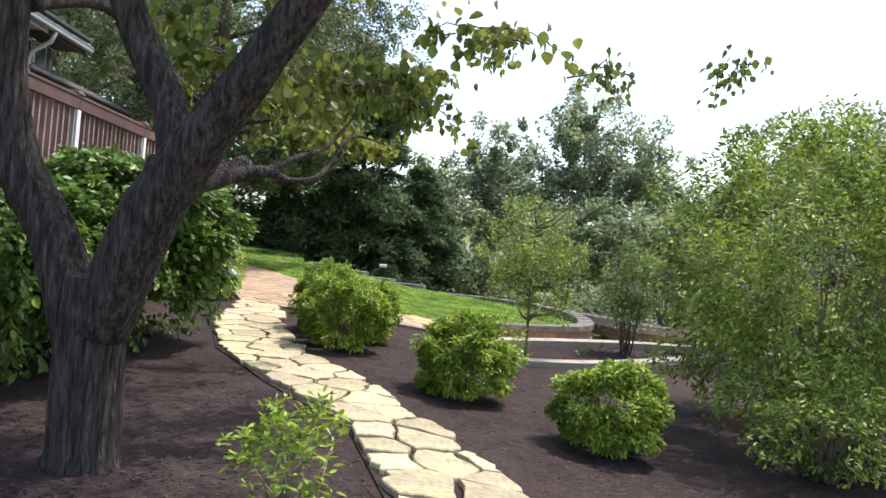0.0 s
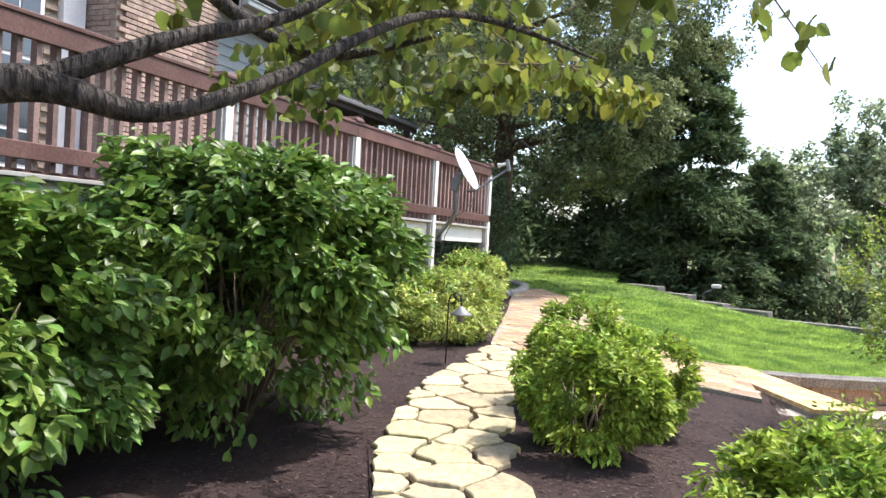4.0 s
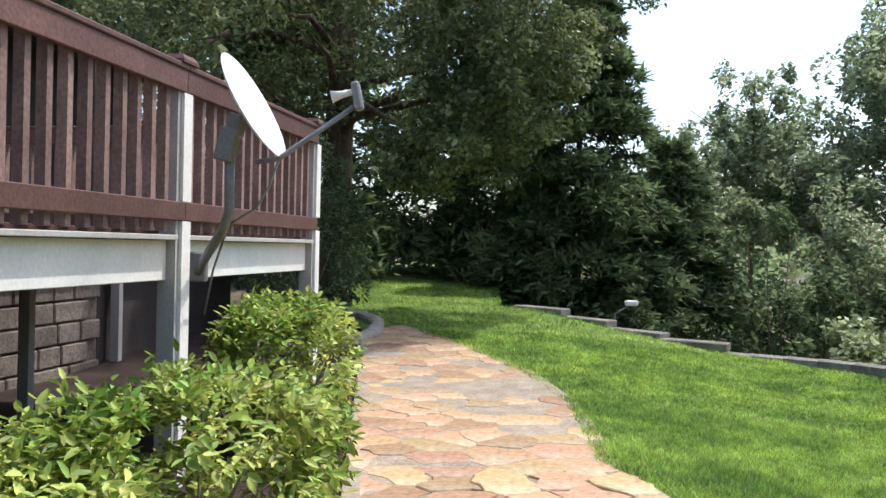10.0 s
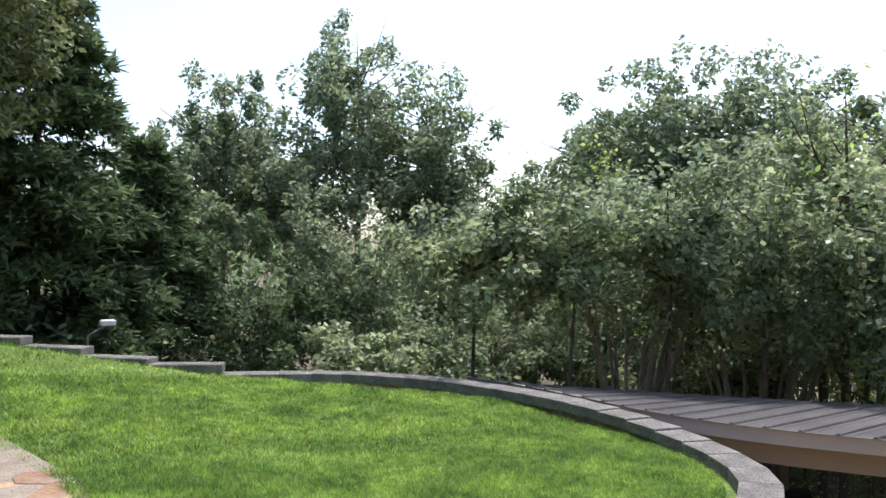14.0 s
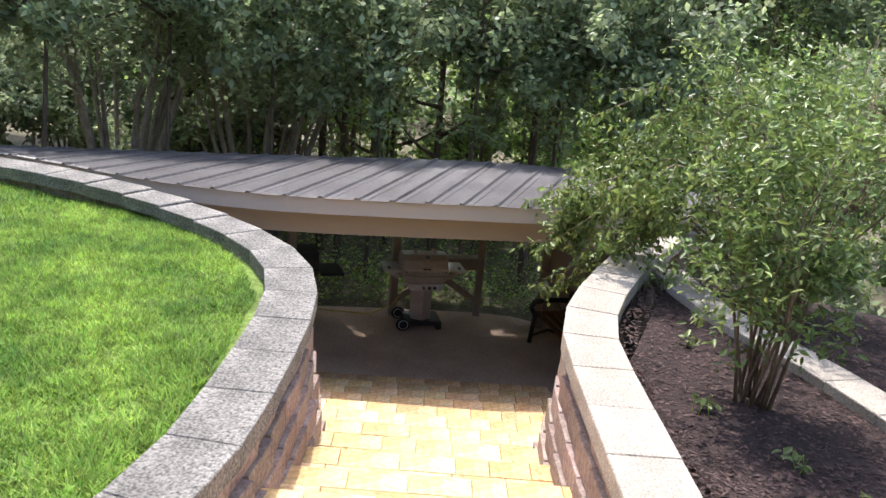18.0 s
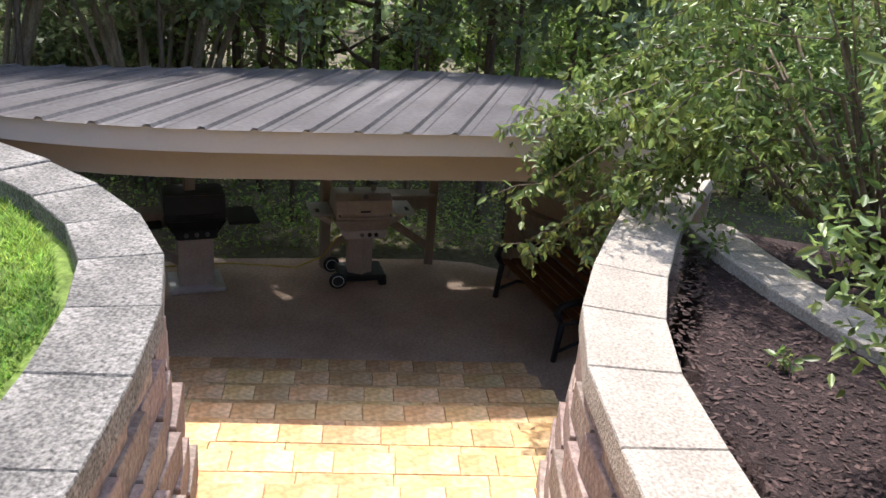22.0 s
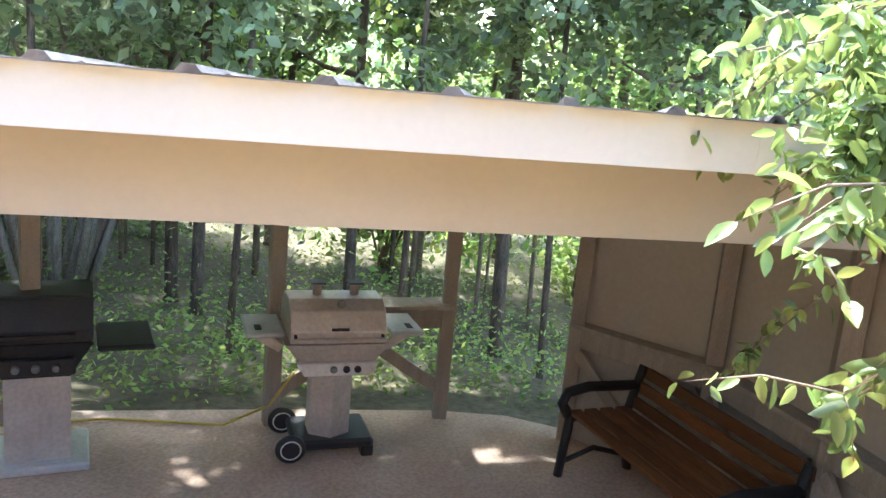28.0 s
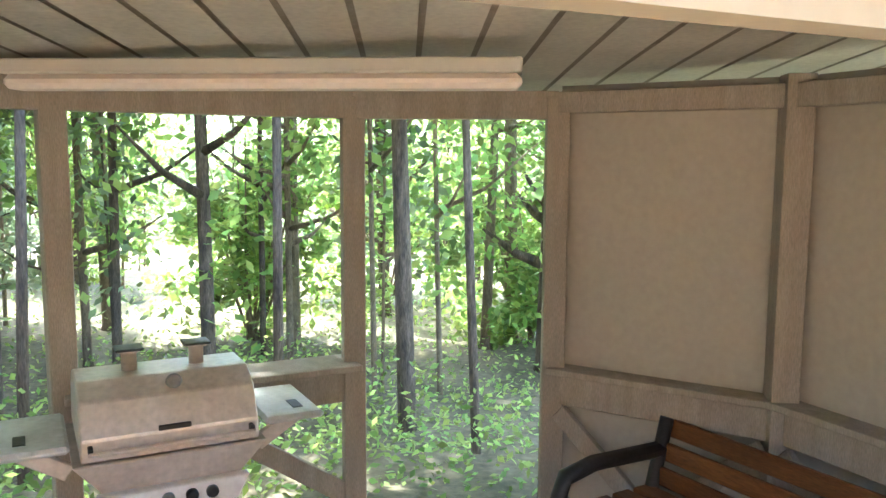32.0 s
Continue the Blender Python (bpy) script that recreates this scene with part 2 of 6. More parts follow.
def part(name, bm, material, parent=None, label="", smooth=False):
    ob = new(name, bm if isinstance(bm, bpy.types.Mesh) else mesh_of(name, bm, material, smooth))
    if parent:
        ob.parent = parent
    if label:
        ob["label"] = label
    return ob


def thing(name, label, category, at=(0, 0, 0), rz=0.0, group="", kind=""):
    ob = new(name)
    ob.empty_display_size = 0.1
    ob.matrix_basis = pose(*at, 0, 0, rz)
    return tagged(ob, label, category, group, kind)


def box(bm, x0, x1, y0, y1, z0, z1, bevel=0.0, m=None):
    got = bmesh.ops.create_cube(bm, size=1.0)["verts"]
    for v in got:
        v.co = Vector(((x0 + x1) / 2 + v.co.x * (x1 - x0), (y0 + y1) / 2 + v.co.y * (y1 - y0), (z0 + z1) / 2 + v.co.z * (z1 - z0)))
    if bevel:
        es = list({e for v in got for e in v.link_edges})
        r = bmesh.ops.bevel(bm, geom=es, offset=bevel, segments=1, affect="EDGES")
        got = list({v for f in r["faces"] for v in f.verts} | {v for v in got if v.is_valid})
    if m is not None:
        bmesh.ops.transform(bm, matrix=m, verts=got)
    return got


def boxbm(*a, **k):
    bm = bmesh.new()
    box(bm, *a, **k)
    return bm


def beam(bm, p, q, w, h, bevel=0.0):
    """A straight timber of width w and height h from p to q."""
    p, q = Vector(p), Vector(q)
    d = q - p
    m = Matrix.Translation((p + q) / 2) @ d.to_track_quat("Y", "Z").to_matrix().to_4x4()
    return box(bm, -w / 2, w / 2, -d.length / 2, d.length / 2, -h / 2, h / 2, bevel, m)


def beambm(p, q, w, h, bevel=0.0):
    bm = bmesh.new()
    beam(bm, p, q, w, h, bevel)
    return bm


def tube(bm, pts, radii, sides=8, cap=True):
    """A tapered round limb along pts."""
    pts = [Vector(p) for p in pts]
    rings = []
    for i, p in enumerate(pts):
        d = (pts[min(i + 1, len(pts) - 1)] - pts[max(i - 1, 0)]).normalized()
        u = d.cross(Vector((0.31, 0.95, 0.05))).normalized()
        w = d.cross(u)
        r = radii[i] if hasattr(radii, "__len__") else radii
        rings.append([bm.verts.new(p + r * (math.cos(a) * u + math.sin(a) * w)) for a in (2 * math.pi * k / sides for k in range(sides))])
    for a, b in zip(rings, rings[1:]):
        for k in range(sides):
            f = bm.faces.new((a[k], a[(k + 1) % sides], b[(k + 1) % sides], b[k]))
            f.smooth = True
    if cap:
        bm.faces.new(rings[0][::-1])
        bm.faces.new(rings[-1])
    return rings


def lathe(bm, prof, sides=20, m=None):
    rings = []
    for r, z in prof:
        rings.append([bm.verts.new((r * math.cos(2 * math.pi * k / sides), r * math.sin(2 * math.pi * k / sides), z)) for k in range(sides)])
    for a, b in zip(rings, rings[1:]):
        for k in range(sides):
            bm.faces.new((a[k], a[(k + 1) % sides], b[(k + 1) % sides], b[k])).smooth = True
    bm.faces.new(rings[0][::-1])
    bm.faces.new(rings[-1])
    if m is not None:
        bmesh.ops.transform(bm, matrix=m, verts=[v for r in rings for v in r])


def prism(bm, pts, z0, z1, bevel=0.0):
    """An upright block over a polygon; z0 and z1 are numbers or functions of x, y."""
    lo = z0 if callable(z0) else (lambda x, y: z0)
    hi = z1 if callable(z1) else (lambda x, y: z1)
    n = len(pts)
    a = [bm.verts.new((x, y, lo(x, y))) for x, y in pts]
    if bevel:
        cx, cy = sum(p[0] for p in pts) / n, sum(p[1] for p in pts) / n
        b = [bm.verts.new((x, y, hi(x, y) - bevel)) for x, y in pts]
        ins = []
        for x, y in pts:
            d = math.hypot(x - cx, y - cy) or 1
            k = max(0, 1 - bevel / d)
            ins.append((cx + (x - cx) * k, cy + (y - cy) * k))
        c = [bm.verts.new((x, y, hi(x, y))) for x, y in ins]
        layers = [a, b, c]
    else:
        c = [bm.verts.new((x, y, hi(x, y))) for x, y in pts]
        layers = [a, c]
    for p, q in zip(layers, layers[1:]):
        for k in range(n):
            bm.faces.new((p[k], p[(k + 1) % n], q[(k + 1) % n], q[k]))
    bm.faces.new(c)
    bm.faces.new(a[::-1])
    return c


def raw_mesh(name, verts, faces_n, material, per):
    """A mesh from numpy arrays: verts (n,3); faces of per corners each."""
    me = bpy.data.meshes.new(name)
    me.vertices.add(len(verts))
    me.vertices.foreach_set("co", np.ascontiguousarray(verts, np.float32).ravel())
    k = len(faces_n)
    me.loops.add(k * per)
    me.loops.foreach_set("vertex_index", np.ascontiguousarray(faces_n, np.int32).ravel())
    me.polygons.add(k)
    me.polygons.foreach_set("loop_start", np.arange(0, k * per, per, dtype=np.int32))
    me.polygons.foreach_set("loop_total", np.full(k, per, np.int32))
    me.materials.append(material)
    me.update(calc_edges=True)
    return me


def leaf_mesh(name, at, size, material, aspect=0.5, droop=0.3, up=0.5, fold=True, spread=0.35, out=None, wild=0.5):
    """Many leaves, each a folded blade of its own: at (n,3) the stalk ends, size the length."""
    n = len(at)
    ln = size * (1 + spread * G.uniform(-1, 1, n))
    yaw = G.uniform(0, 2 * np.pi, n)
    pit = G.normal(-droop, wild, n)
    d = np.stack([np.cos(yaw) * np.cos(pit), np.sin(yaw) * np.cos(pit), np.sin(pit)], 1)
    if out is not None:
        d = d * 0.7 + out * 0.6
        d /= np.linalg.norm(d, axis=1)[:, None]
    nz = np.tile([0.0, 0.0, 1.0], (n, 1)) * up + G.normal(0, 0.45, (n, 3))
    s = np.cross(d, nz)
    s /= np.linalg.norm(s, axis=1)[:, None] + 1e-9
    w = np.cross(s, d)
    L, W = ln[:, None], (ln * aspect * 0.5)[:, None]
    if fold:
        rim = [(0.14, 0.62, 0.2), (0.42, 1.0, 0.3), (0.74, 0.66, 0.12)]
        one = [at + d * L * u + s * W * b + w * W * c for u, b, c in rim]
        two = [at + d * L * u - s * W * b + w * W * c for u, b, c in rim[::-1]]
        v = np.stack([at] + one + [at + d * L - w * L * 0.1] + two, 1)
        base = np.arange(n)[:, None] * 8
        f = np.concatenate([base + [0, 1, 2, 3, 4], base + [0, 4, 5, 6, 7]], 1).reshape(-1, 5)
        return raw_mesh(name, v.reshape(-1, 3), f, material, 5)
    v = np.stack([at, at + d * L * 0.45 + s * W, at + d * L, at + d * L * 0.45 - s * W], 1)
    f = np.arange(n * 4).reshape(-1, 4)
    return raw_mesh(name, v.reshape(-1, 3), f, material, 4)


def cloud(n, centre, radii, shell=0.55, clumps=30, clump_r=0.28, floor=None):
    """Leaf places: clumps over an uneven ellipsoid, with gaps between them."""
    c, r = np.array(centre, float), np.array(radii, float)
    u = G.normal(size=(clumps, 3))
    u /= np.linalg.norm(u, axis=1)[:, None]
    rad = G.uniform(shell, 1.0, clumps)[:, None]
    cc = u * rad
    wt = G.uniform(0.5, 1.5, clumps)
    pick = G.choice(clumps, n, p=wt / wt.sum())
    q = G.normal(size=(n, 3))
    q /= np.linalg.norm(q, axis=1)[:, None]
    q *= (G.uniform(0.25, 1, n) ** 0.5)[:, None]
    p = cc[pick] + q * clump_r * G.uniform(0.6, 1.3, clumps)[pick][:, None]
    p = c + p * r
    if floor is not None:
        p[:, 2] = np.maximum(p[:, 2], floor + G.uniform(0, 0.1, n))
    return p


# ---- the plan ----
FLOOR_Z = -2.12
CAP_Z = 0.17
WALL_L = [(1.62, 13.95), (2.75, 13.95), (3.75, 14.27), (4.85, 14.70), (5.5, 15.25), (5.9, 16.1), (6.1, 17.0), (6.14, 18.05), (6.02, 19.3), (5.57, 20.6), (4.73, 21.63), (3.35, 22.25)]
WALL_R = [(1.75, 11.45), (2.7, 11.85), (3.8, 12.3), (4.6, 12.62), (5.3, 12.9), (5.9, 12.97), (6.6, 12.95), (7.3, 12.9), (8.2, 12.75)]
WALL_P = [(7.25, 12.62), (6.8, 12.4), (6.2, 12.0), (5.8, 11.58), (5.3, 11.2), (4.6, 10.7), (3.8, 10.3), (2.9, 10.1), (2.2, 10.3)]
STEP_WALLS = [((3.34, 22.2), (2.47, 22.68), 0.395), ((2.5, 22.66), (1.76, 23.4), 0.475), ((1.79, 23.38), (1.08, 24.1), 0.59), ((1.1, 24.08), (0.3, 24.8), 0.71)]
EAVE = [(6.25, 20.4), (6.42, 19.4), (6.5, 18.4), (6.46, 17.3), (6.7, 16.2), (7.39, 14.97), (7.95, 14.05), (8.35, 13.3), (8.75, 12.4)]
BACK = [(7.0, 20.65), (7.85, 19.7), (8.85, 18.4), (9.65, 17.4), (10.35, 16.6), (10.95, 15.85), (11.4, 15.05), (11.7, 14.2), (11.8, 13.4), (11.5, 12.4)]
POSTS = [(6.6, 19.75), (7.4, 18.95), (8.25, 18.1), (9.15, 17.35), (10.2, 16.36), (10.85, 15.35), (10.9, 14.45)]
PANELS = [(10.9, 14.45), (10.48, 13.58), (9.66, 13.06), (8.8, 12.6)]
PATIO = [(-0.95, 13.2), (-1.2, 15), (-1.6, 18), (-2.05, 21.3), (-1.5, 21.9), (-0.7, 20.7), (0.25, 18.8), (0.57, 17.3), (0.58, 15.3), (0.85, 14.3), (1.4, 13.8), (1.9, 13.75), (1.9, 11.75), (0.6, 11.8), (-0.2, 12.2)]
PATH_L = [(-0.1, 0.0), (0.3, 2.0), (0.55, 4.0), (0.4, 5.6), (-0.2, 6.9), (-0.8, 8.5), (-1.05, 10.3), (-0.98, 11.8), (-0.95, 13.2)]
PATH_R = [(1.2, 0.0), (1.5, 2.0), (1.55, 4.0), (1.2, 5.6), (0.75, 7.0), (0.15, 8.5), (-0.1, 9.9), (-0.15, 11.2), (-0.2, 12.2)]
PIT = [(2.1, 13.95), (2.75, 14.1), (3.75, 14.46), (4.85, 14.92), (5.36, 15.4), (5.75, 16.1), (6.0, 17.0), (6.04, 18.05), (5.92, 19.3), (5.47, 20.6), (4.73, 21.73), (5.2, 22.6), (7.6, 22.3), (12.5, 17.0), (13, 13.5), (11, 12.2), (8.2, 12.55), (7.3, 12.7), (6.6, 12.75), (5.9, 12.77), (5.3, 12.7), (4.6, 12.42), (3.8, 12.1), (2.7, 11.65), (2.1, 11.35)]
LAWN = [(0.45, 15.3), (0.45, 17.3), (0.15, 18.7), (-0.7, 20.5), (-1.6, 21.8), (-2.6, 23.5), (-4, 27), (-4, 40), (-1.5, 40), (-0.2, 30), (0.2, 24.5), (1.1, 23.9), (1.75, 23.25), (2.5, 22.7), (3.4, 22.15), (4.72, 21.52), (5.46, 20.5), (5.89, 19.3), (6.01, 18.05), (5.97, 17.0), (5.75, 16.2), (5.35, 15.5), (4.8, 14.98), (3.7, 14.5), (2.75, 14.14), (1.65, 14.1), (1.0, 14.2)]


LAWN_BED = [(0.1, 15.0), (0.1, 17.2), (-0.2, 18.5), (-1.1, 20.3), (-2.2, 21.6)] + LAWN[5:15] + WALL_L[::-1] + [(0.8, 14.0)]


def inside(px, py, poly):
    px, py = np.asarray(px, float), np.asarray(py, float)
    hit = np.zeros(px.shape, bool)
    for (x0, y0), (x1, y1) in zip(poly, poly[1:] + poly[:1]):
        c = ((y0 > py) != (y1 > py)) & (px < (x1 - x0) * (py - y0) / ((y1 - y0) or 1e-9) + x0)
        hit ^= c
    return hit


def gz(x, y):
    """The natural lie of the ground."""
    x, y = np.asarray(x, float), np.asarray(y, float)
    z = -0.12 + 0.035 * np.clip(y, -20, 12)
    z = z + np.clip(y - 18, 0, 14) * 0.058
    z = z - np.clip(x - 0.6, 0, 2.4) * 0.1 - np.clip(x - 3.0, 0, 4) * 0.015
    beyond = np.clip(np.maximum(x - 7.5, (y - 24.3 + 0.9 * (x - 0.2)) * 0.5 * (x > -1)), 0, 60)
    z = z - np.where(x > 0, np.minimum(beyond * 0.62, 2.35) + beyond * 0.06, 0)
    z = np.maximum(z, -6)
    wild = 0.05 * np.sin(x * 1.3 + y * 0.4) * np.sin(y * 0.9 - x * 0.5)
    return z + wild * (np.hypot(x - 1, y - 12) > 14)


def gzf(x, y):
    return float(gz(x, y))


# ground: one sheet to the horizon, dug out for the stair and the shelter
def ground_sheet():
    def axis(lo, hi, a, b, step):
        mid = np.arange(a, b + 1e-6, step)
        g = [0.4 * 1.35 ** k for k in range(40)]
        left, right = [], []
        s = a
        for d in g:
            s -= d
            left.append(s)
            if s < lo:
                break
        s = b
        for d in g:
            s += d
            right.append(s)
            if s > hi:
                break
        return np.r_[left[::-1], mid, right]
    xs, ys = axis(-1500, 1500, -6, 14, 0.2), axis(-1500, 1500, -2, 26, 0.2)
    X, Y = np.meshgrid(xs, ys)
    Z = gz(X, Y)
    pit = inside(X, Y, PIT)
    Z = np.where(pit, FLOOR_Z - 0.12 - 0.05 * np.clip(X - 10.5, 0, 10), Z)
    far = np.hypot(X, Y) > 60
    Z = np.where(far, np.minimum(Z, -4), Z)
    n, m = Z.shape
    idx = np.arange(n * m).reshape(n, m)
    f = np.stack([idx[:-1, :-1], idx[:-1, 1:], idx[1:, 1:], idx[1:, :-1]], -1).reshape(-1, 4)
    v = np.stack([X, Y, Z], -1).reshape(-1, 3)
    me = raw_mesh("ground", v, f, M_MULCH, 4)
    me.materials.append(M_SOIL)
    c = v[f].mean(1)
    wild = (np.hypot(c[:, 0] - 0, c[:, 1] - 9) > 15) | (c[:, 0] > 9.4) | ((c[:, 1] > 24.4 - 0.9 * c[:, 0]) & (c[:, 1] > 21)) | inside(c[:, 0], c[:, 1], PIT)
    me.polygons.foreach_set("material_index", wild.astype(np.int32))
    return tagged(new("ground", me), "dark brown bark mulch beds running into leaf-littered woodland floor", "ground", kind="structure")


ground_sheet()

# lawn: a sheet of turf that lies on the ground, with its blades
def lawn_sheet():
    xs, ys = np.arange(-4.2, 6.4, 0.15), np.arange(13.8, 40, 0.15)
    X, Y = np.meshgrid(xs, ys)
    Z = gz(X, Y) + 0.03
    n, m = Z.shape
    idx = np.arange(n * m).reshape(n, m)
    f = np.stack([idx[:-1, :-1], idx[:-1, 1:], idx[1:, 1:], idx[1:, :-1]], -1).reshape(-1, 4)
    v = np.stack([X, Y, Z], -1).reshape(-1, 3)
    c = v[f].mean(1)
    keep = inside(c[:, 0], c[:, 1], LAWN_BED)
    f = f[keep]
    used = np.unique(f)
    remap = np.zeros(len(v), int)
    remap[used] = np.arange(len(used))
    ob = new("lawn", raw_mesh("lawn", v[used], remap[f], M_LAWN, 4))
    tagged(ob, "sloping green mown lawn beside the stone patio", "lawn", kind="structure")
    pts = []
    for (x0, x1, y0, y1, k) in ((-0.2, 6.2, 13.9, 17.5, 190000), (-1.5, 6.2, 17.5, 21.5, 110000), (-4.0, 5, 21.5, 28, 45000)):
        p = np.stack([G.uniform(x0, x1, k), G.uniform(y0, y1, k)], 1)
        pts.append(p[inside(p[:, 0], p[:, 1], LAWN)])
    p = np.concatenate(pts)
    n = len(p)
    base = np.c_[p, gz(p[:, 0], p[:, 1]) + 0.025]
    a = G.uniform(0, 2 * np.pi, n)
    tuft = 0.5 + 0.5 * np.sin(p[:, 0] * 5.1 + 2.0 * np.sin(p[:, 1] * 3.3)) * np.sin(p[:, 1] * 6.3 + 1.7 * np.sin(p[:, 0] * 4.1))
    h = G.uniform(0.022, 0.05, n) * (0.75 + 0.75 * tuft)
    w = G.uniform(0.003, 0.007, n) * (1 + 0.5 * (p[:, 1] > 17.5))
    s = np.stack([np.cos(a), np.sin(a), 0 * a], 1) * w[:, None]
    lean = h * G.uniform(0.3, 1.6, n)
    tip = base + np.stack([-np.sin(a) * lean, np.cos(a) * lean, h], 1)
    v = np.stack([base - s, base + s, tip], 1).reshape(-1, 3)
    ob = new("grass", raw_mesh("grass", v, np.arange(n * 3).reshape(-1, 3), M_GRASS, 3))
    tagged(ob, "short green grass blades growing on the lawn", "grass", kind="stuff")


lawn_sheet()


# ---- flagstones: cells round scattered seeds, cut to the outline ----
def clip_cell(cell, a, b, c):
    out = []
    for p, q in zip(cell, cell[1:] + cell[:1]):
        dp, dq = a * p[0] + b * p[1] - c, a * q[0] + b * q[1] - c
        if dp <= 0:
            out.append(p)
        if (dp < 0 < dq) or (dq < 0 < dp):
            k = dp / (dp - dq)
            out.append((p[0] + (q[0] - p[0]) * k, p[1] + (q[1] - p[1]) * k))
    return out


def cells(seeds, ghosts=(), reach=1.2):
    res = []
    every = list(seeds) + list(ghosts)
    for i, (sx, sy) in enumerate(seeds):
        c = [(sx - reach, sy - reach), (sx + reach, sy - reach), (sx + reach, sy + reach), (sx - reach, sy + reach)]
        for j, (tx, ty) in enumerate(every):
            if j != i and abs(tx - sx) < 2 * reach and abs(ty - sy) < 2 * reach:
                a, b = tx - sx, ty - sy
                c = clip_cell(c, a, b, a * (sx + tx) / 2 + b * (sy + ty) / 2)
                if len(c) < 3:
                    break
        res.append(c)
    return res


def scatter(poly, gap, tries=4000):
    xs, ys = [p[0] for p in poly], [p[1] for p in poly]
    got = []
    for _ in range(tries):
        x, y = R.uniform(min(xs), max(xs)), R.uniform(min(ys), max(ys))
        d = gap * R.choice((0.6, 0.8, 1.1, 1.5))
        if inside(x, y, poly) and all((x - u) ** 2 + (y - v) ** 2 > d * d for u, v in got):
            got.append((x, y))
    return got


def shrink(poly, joint):
    cx, cy = sum(p[0] for p in poly) / len(poly), sum(p[1] for p in poly) / len(poly)
    out = []
    for x, y in poly:
        d = math.hypot(x - cx, y - cy) or 1
        k = max(0.2, 1 - joint / d)
        out.append((cx + (x - cx) * k, cy + (y - cy) * k))
    return out


def roughen(poly, amp):
    out = []
    for p, q in zip(poly, poly[1:] + poly[:1]):
        out.append(p)
        if math.hypot(q[0] - p[0], q[1] - p[1]) > 0.16:
            for k in (0.33, 0.67):
                out.append((p[0] + (q[0] - p[0]) * k + R.uniform(-amp, amp), p[1] + (q[1] - p[1]) * k + R.uniform(-amp, amp)))
    return out


def pave(name, label, outline, gap, joint, material, height, bed, bedmat, amp):
    sheet = bmesh.new()
    prism(sheet, outline, lambda x, y: gzf(x, y) - 0.05, lambda x, y: gzf(x, y) + bed)
    bmesh.ops.triangulate(sheet, faces=sheet.faces[:])
    root = part(name, sheet, bedmat)
    tagged(root, label, "paving", kind="structure")
    n = 0
    grown = [(x, y) for x, y in outline]
    ghosts = []
    for (x0, y0), (x1, y1) in zip(outline, outline[1:] + outline[:1]):
        d = math.hypot(x1 - x0, y1 - y0)
        k = max(1, int(d / (gap * 0.4)))
        for q in range(k):
            u = (q + 0.5) / k
            for side in (-1, 1):
                o = gap * R.uniform(0.32, 0.45) * side
                gx, gy = x0 + (x1 - x0) * u - (y1 - y0) / d * o, y0 + (y1 - y0) * u + (x1 - x0) / d * o
                if not inside(gx, gy, outline):
                    ghosts.append((gx, gy))
    for c in cells(scatter(outline, gap), ghosts):
        if len(c) < 3:
            continue
        cx, cy = sum(p[0] for p in c) / len(c), sum(p[1] for p in c) / len(c)
        c = [p if inside(p[0], p[1], grown) else pull(p, (cx, cy), grown) for p in c]
        c = roughen(shrink(c, joint), amp)
        area = abs(sum(p[0] * q[1] - q[0] * p[1] for p, q in zip(c, c[1:] + c[:1]))) / 2
        if area < 0.008:
            continue
        bm = bmesh.new()
        dz = R.uniform(-0.006, 0.006)
        prism(bm, [(x - cx, y - cy) for x, y in c], -0.05, lambda x, y: gzf(x + cx, y + cy) - gzf(cx, cy) + height + dz, 0.008)
        s = part("flagstone", bm, material, root)
        s.location = (cx, cy, gzf(cx, cy))
        n += 1
    return root


def pull(p, c, poly):
    lo, hi = 0.0, 1.0
    for _ in range(10):
        k = (lo + hi) / 2
        if inside(c[0] + (p[0] - c[0]) * k, c[1] + (p[1] - c[1]) * k, poly):
            lo = k
        else:
            hi = k
    return (c[0] + (p[0] - c[0]) * lo, c[1] + (p[1] - c[1]) * lo)


# ---- block walls ----
def along(line, step):
    """Evenly spaced places and directions on a polyline."""
    pts = [Vector((*p, 0)) for p in line]
    out, left = [], 0.0
    for a, b in zip(pts, pts[1:]):
        d = (b - a).length
        s = left
        while s < d:
            out.append((a + (b - a) * (s / d), (b - a).normalized()))
            s += step
        left = s - d
    return out


def smooth(line, n=2):
    for _ in range(n):
        new_l = [line[0]]
        for a, b in zip(line, line[1:]):
            new_l += [(a[0] * 0.75 + b[0] * 0.25, a[1] * 0.75 + b[1] * 0.25), (a[0] * 0.25 + b[0] * 0.75, a[1] * 0.25 + b[1] * 0.75)]
        line = new_l + [line[-1]]
    return line


def cap_lift(p):
    """The lawn wall's caps climb a little towards its far end."""
    k = min(max((p.y - 15.6) / 2.6, 0.0), 1.0)
    return 0.075 * k * k * (3 - 2 * k)


def cap_row(root, line, z, width, height, length, material, name="cap_block"):
    st = along(line, length)
    st.append((Vector((*line[-1], 0)), st[-1][1]))
    for (p, d), (q, e) in zip(st, st[1:]):
        if (q - p).length < 0.05:
            continue
        n0, n1 = Vector((-d.y, d.x, 0)) * width / 2, Vector((-e.y, e.x, 0)) * width / 2
        g = (q - p).normalized() * 0.0012
        c = (p + q) / 2
        quad = [p + g - n0, q - g - n1, q - g + n1, p + g + n0]
        bm = bmesh.new()
        prism(bm, [((v - c).x, (v - c).y) for v in quad], 0, height, 0.007)
        o = part(name, bm, material, root)
        o.location = (c.x, c.y, z - height + cap_lift(c) + R.uniform(-0.002, 0.002))


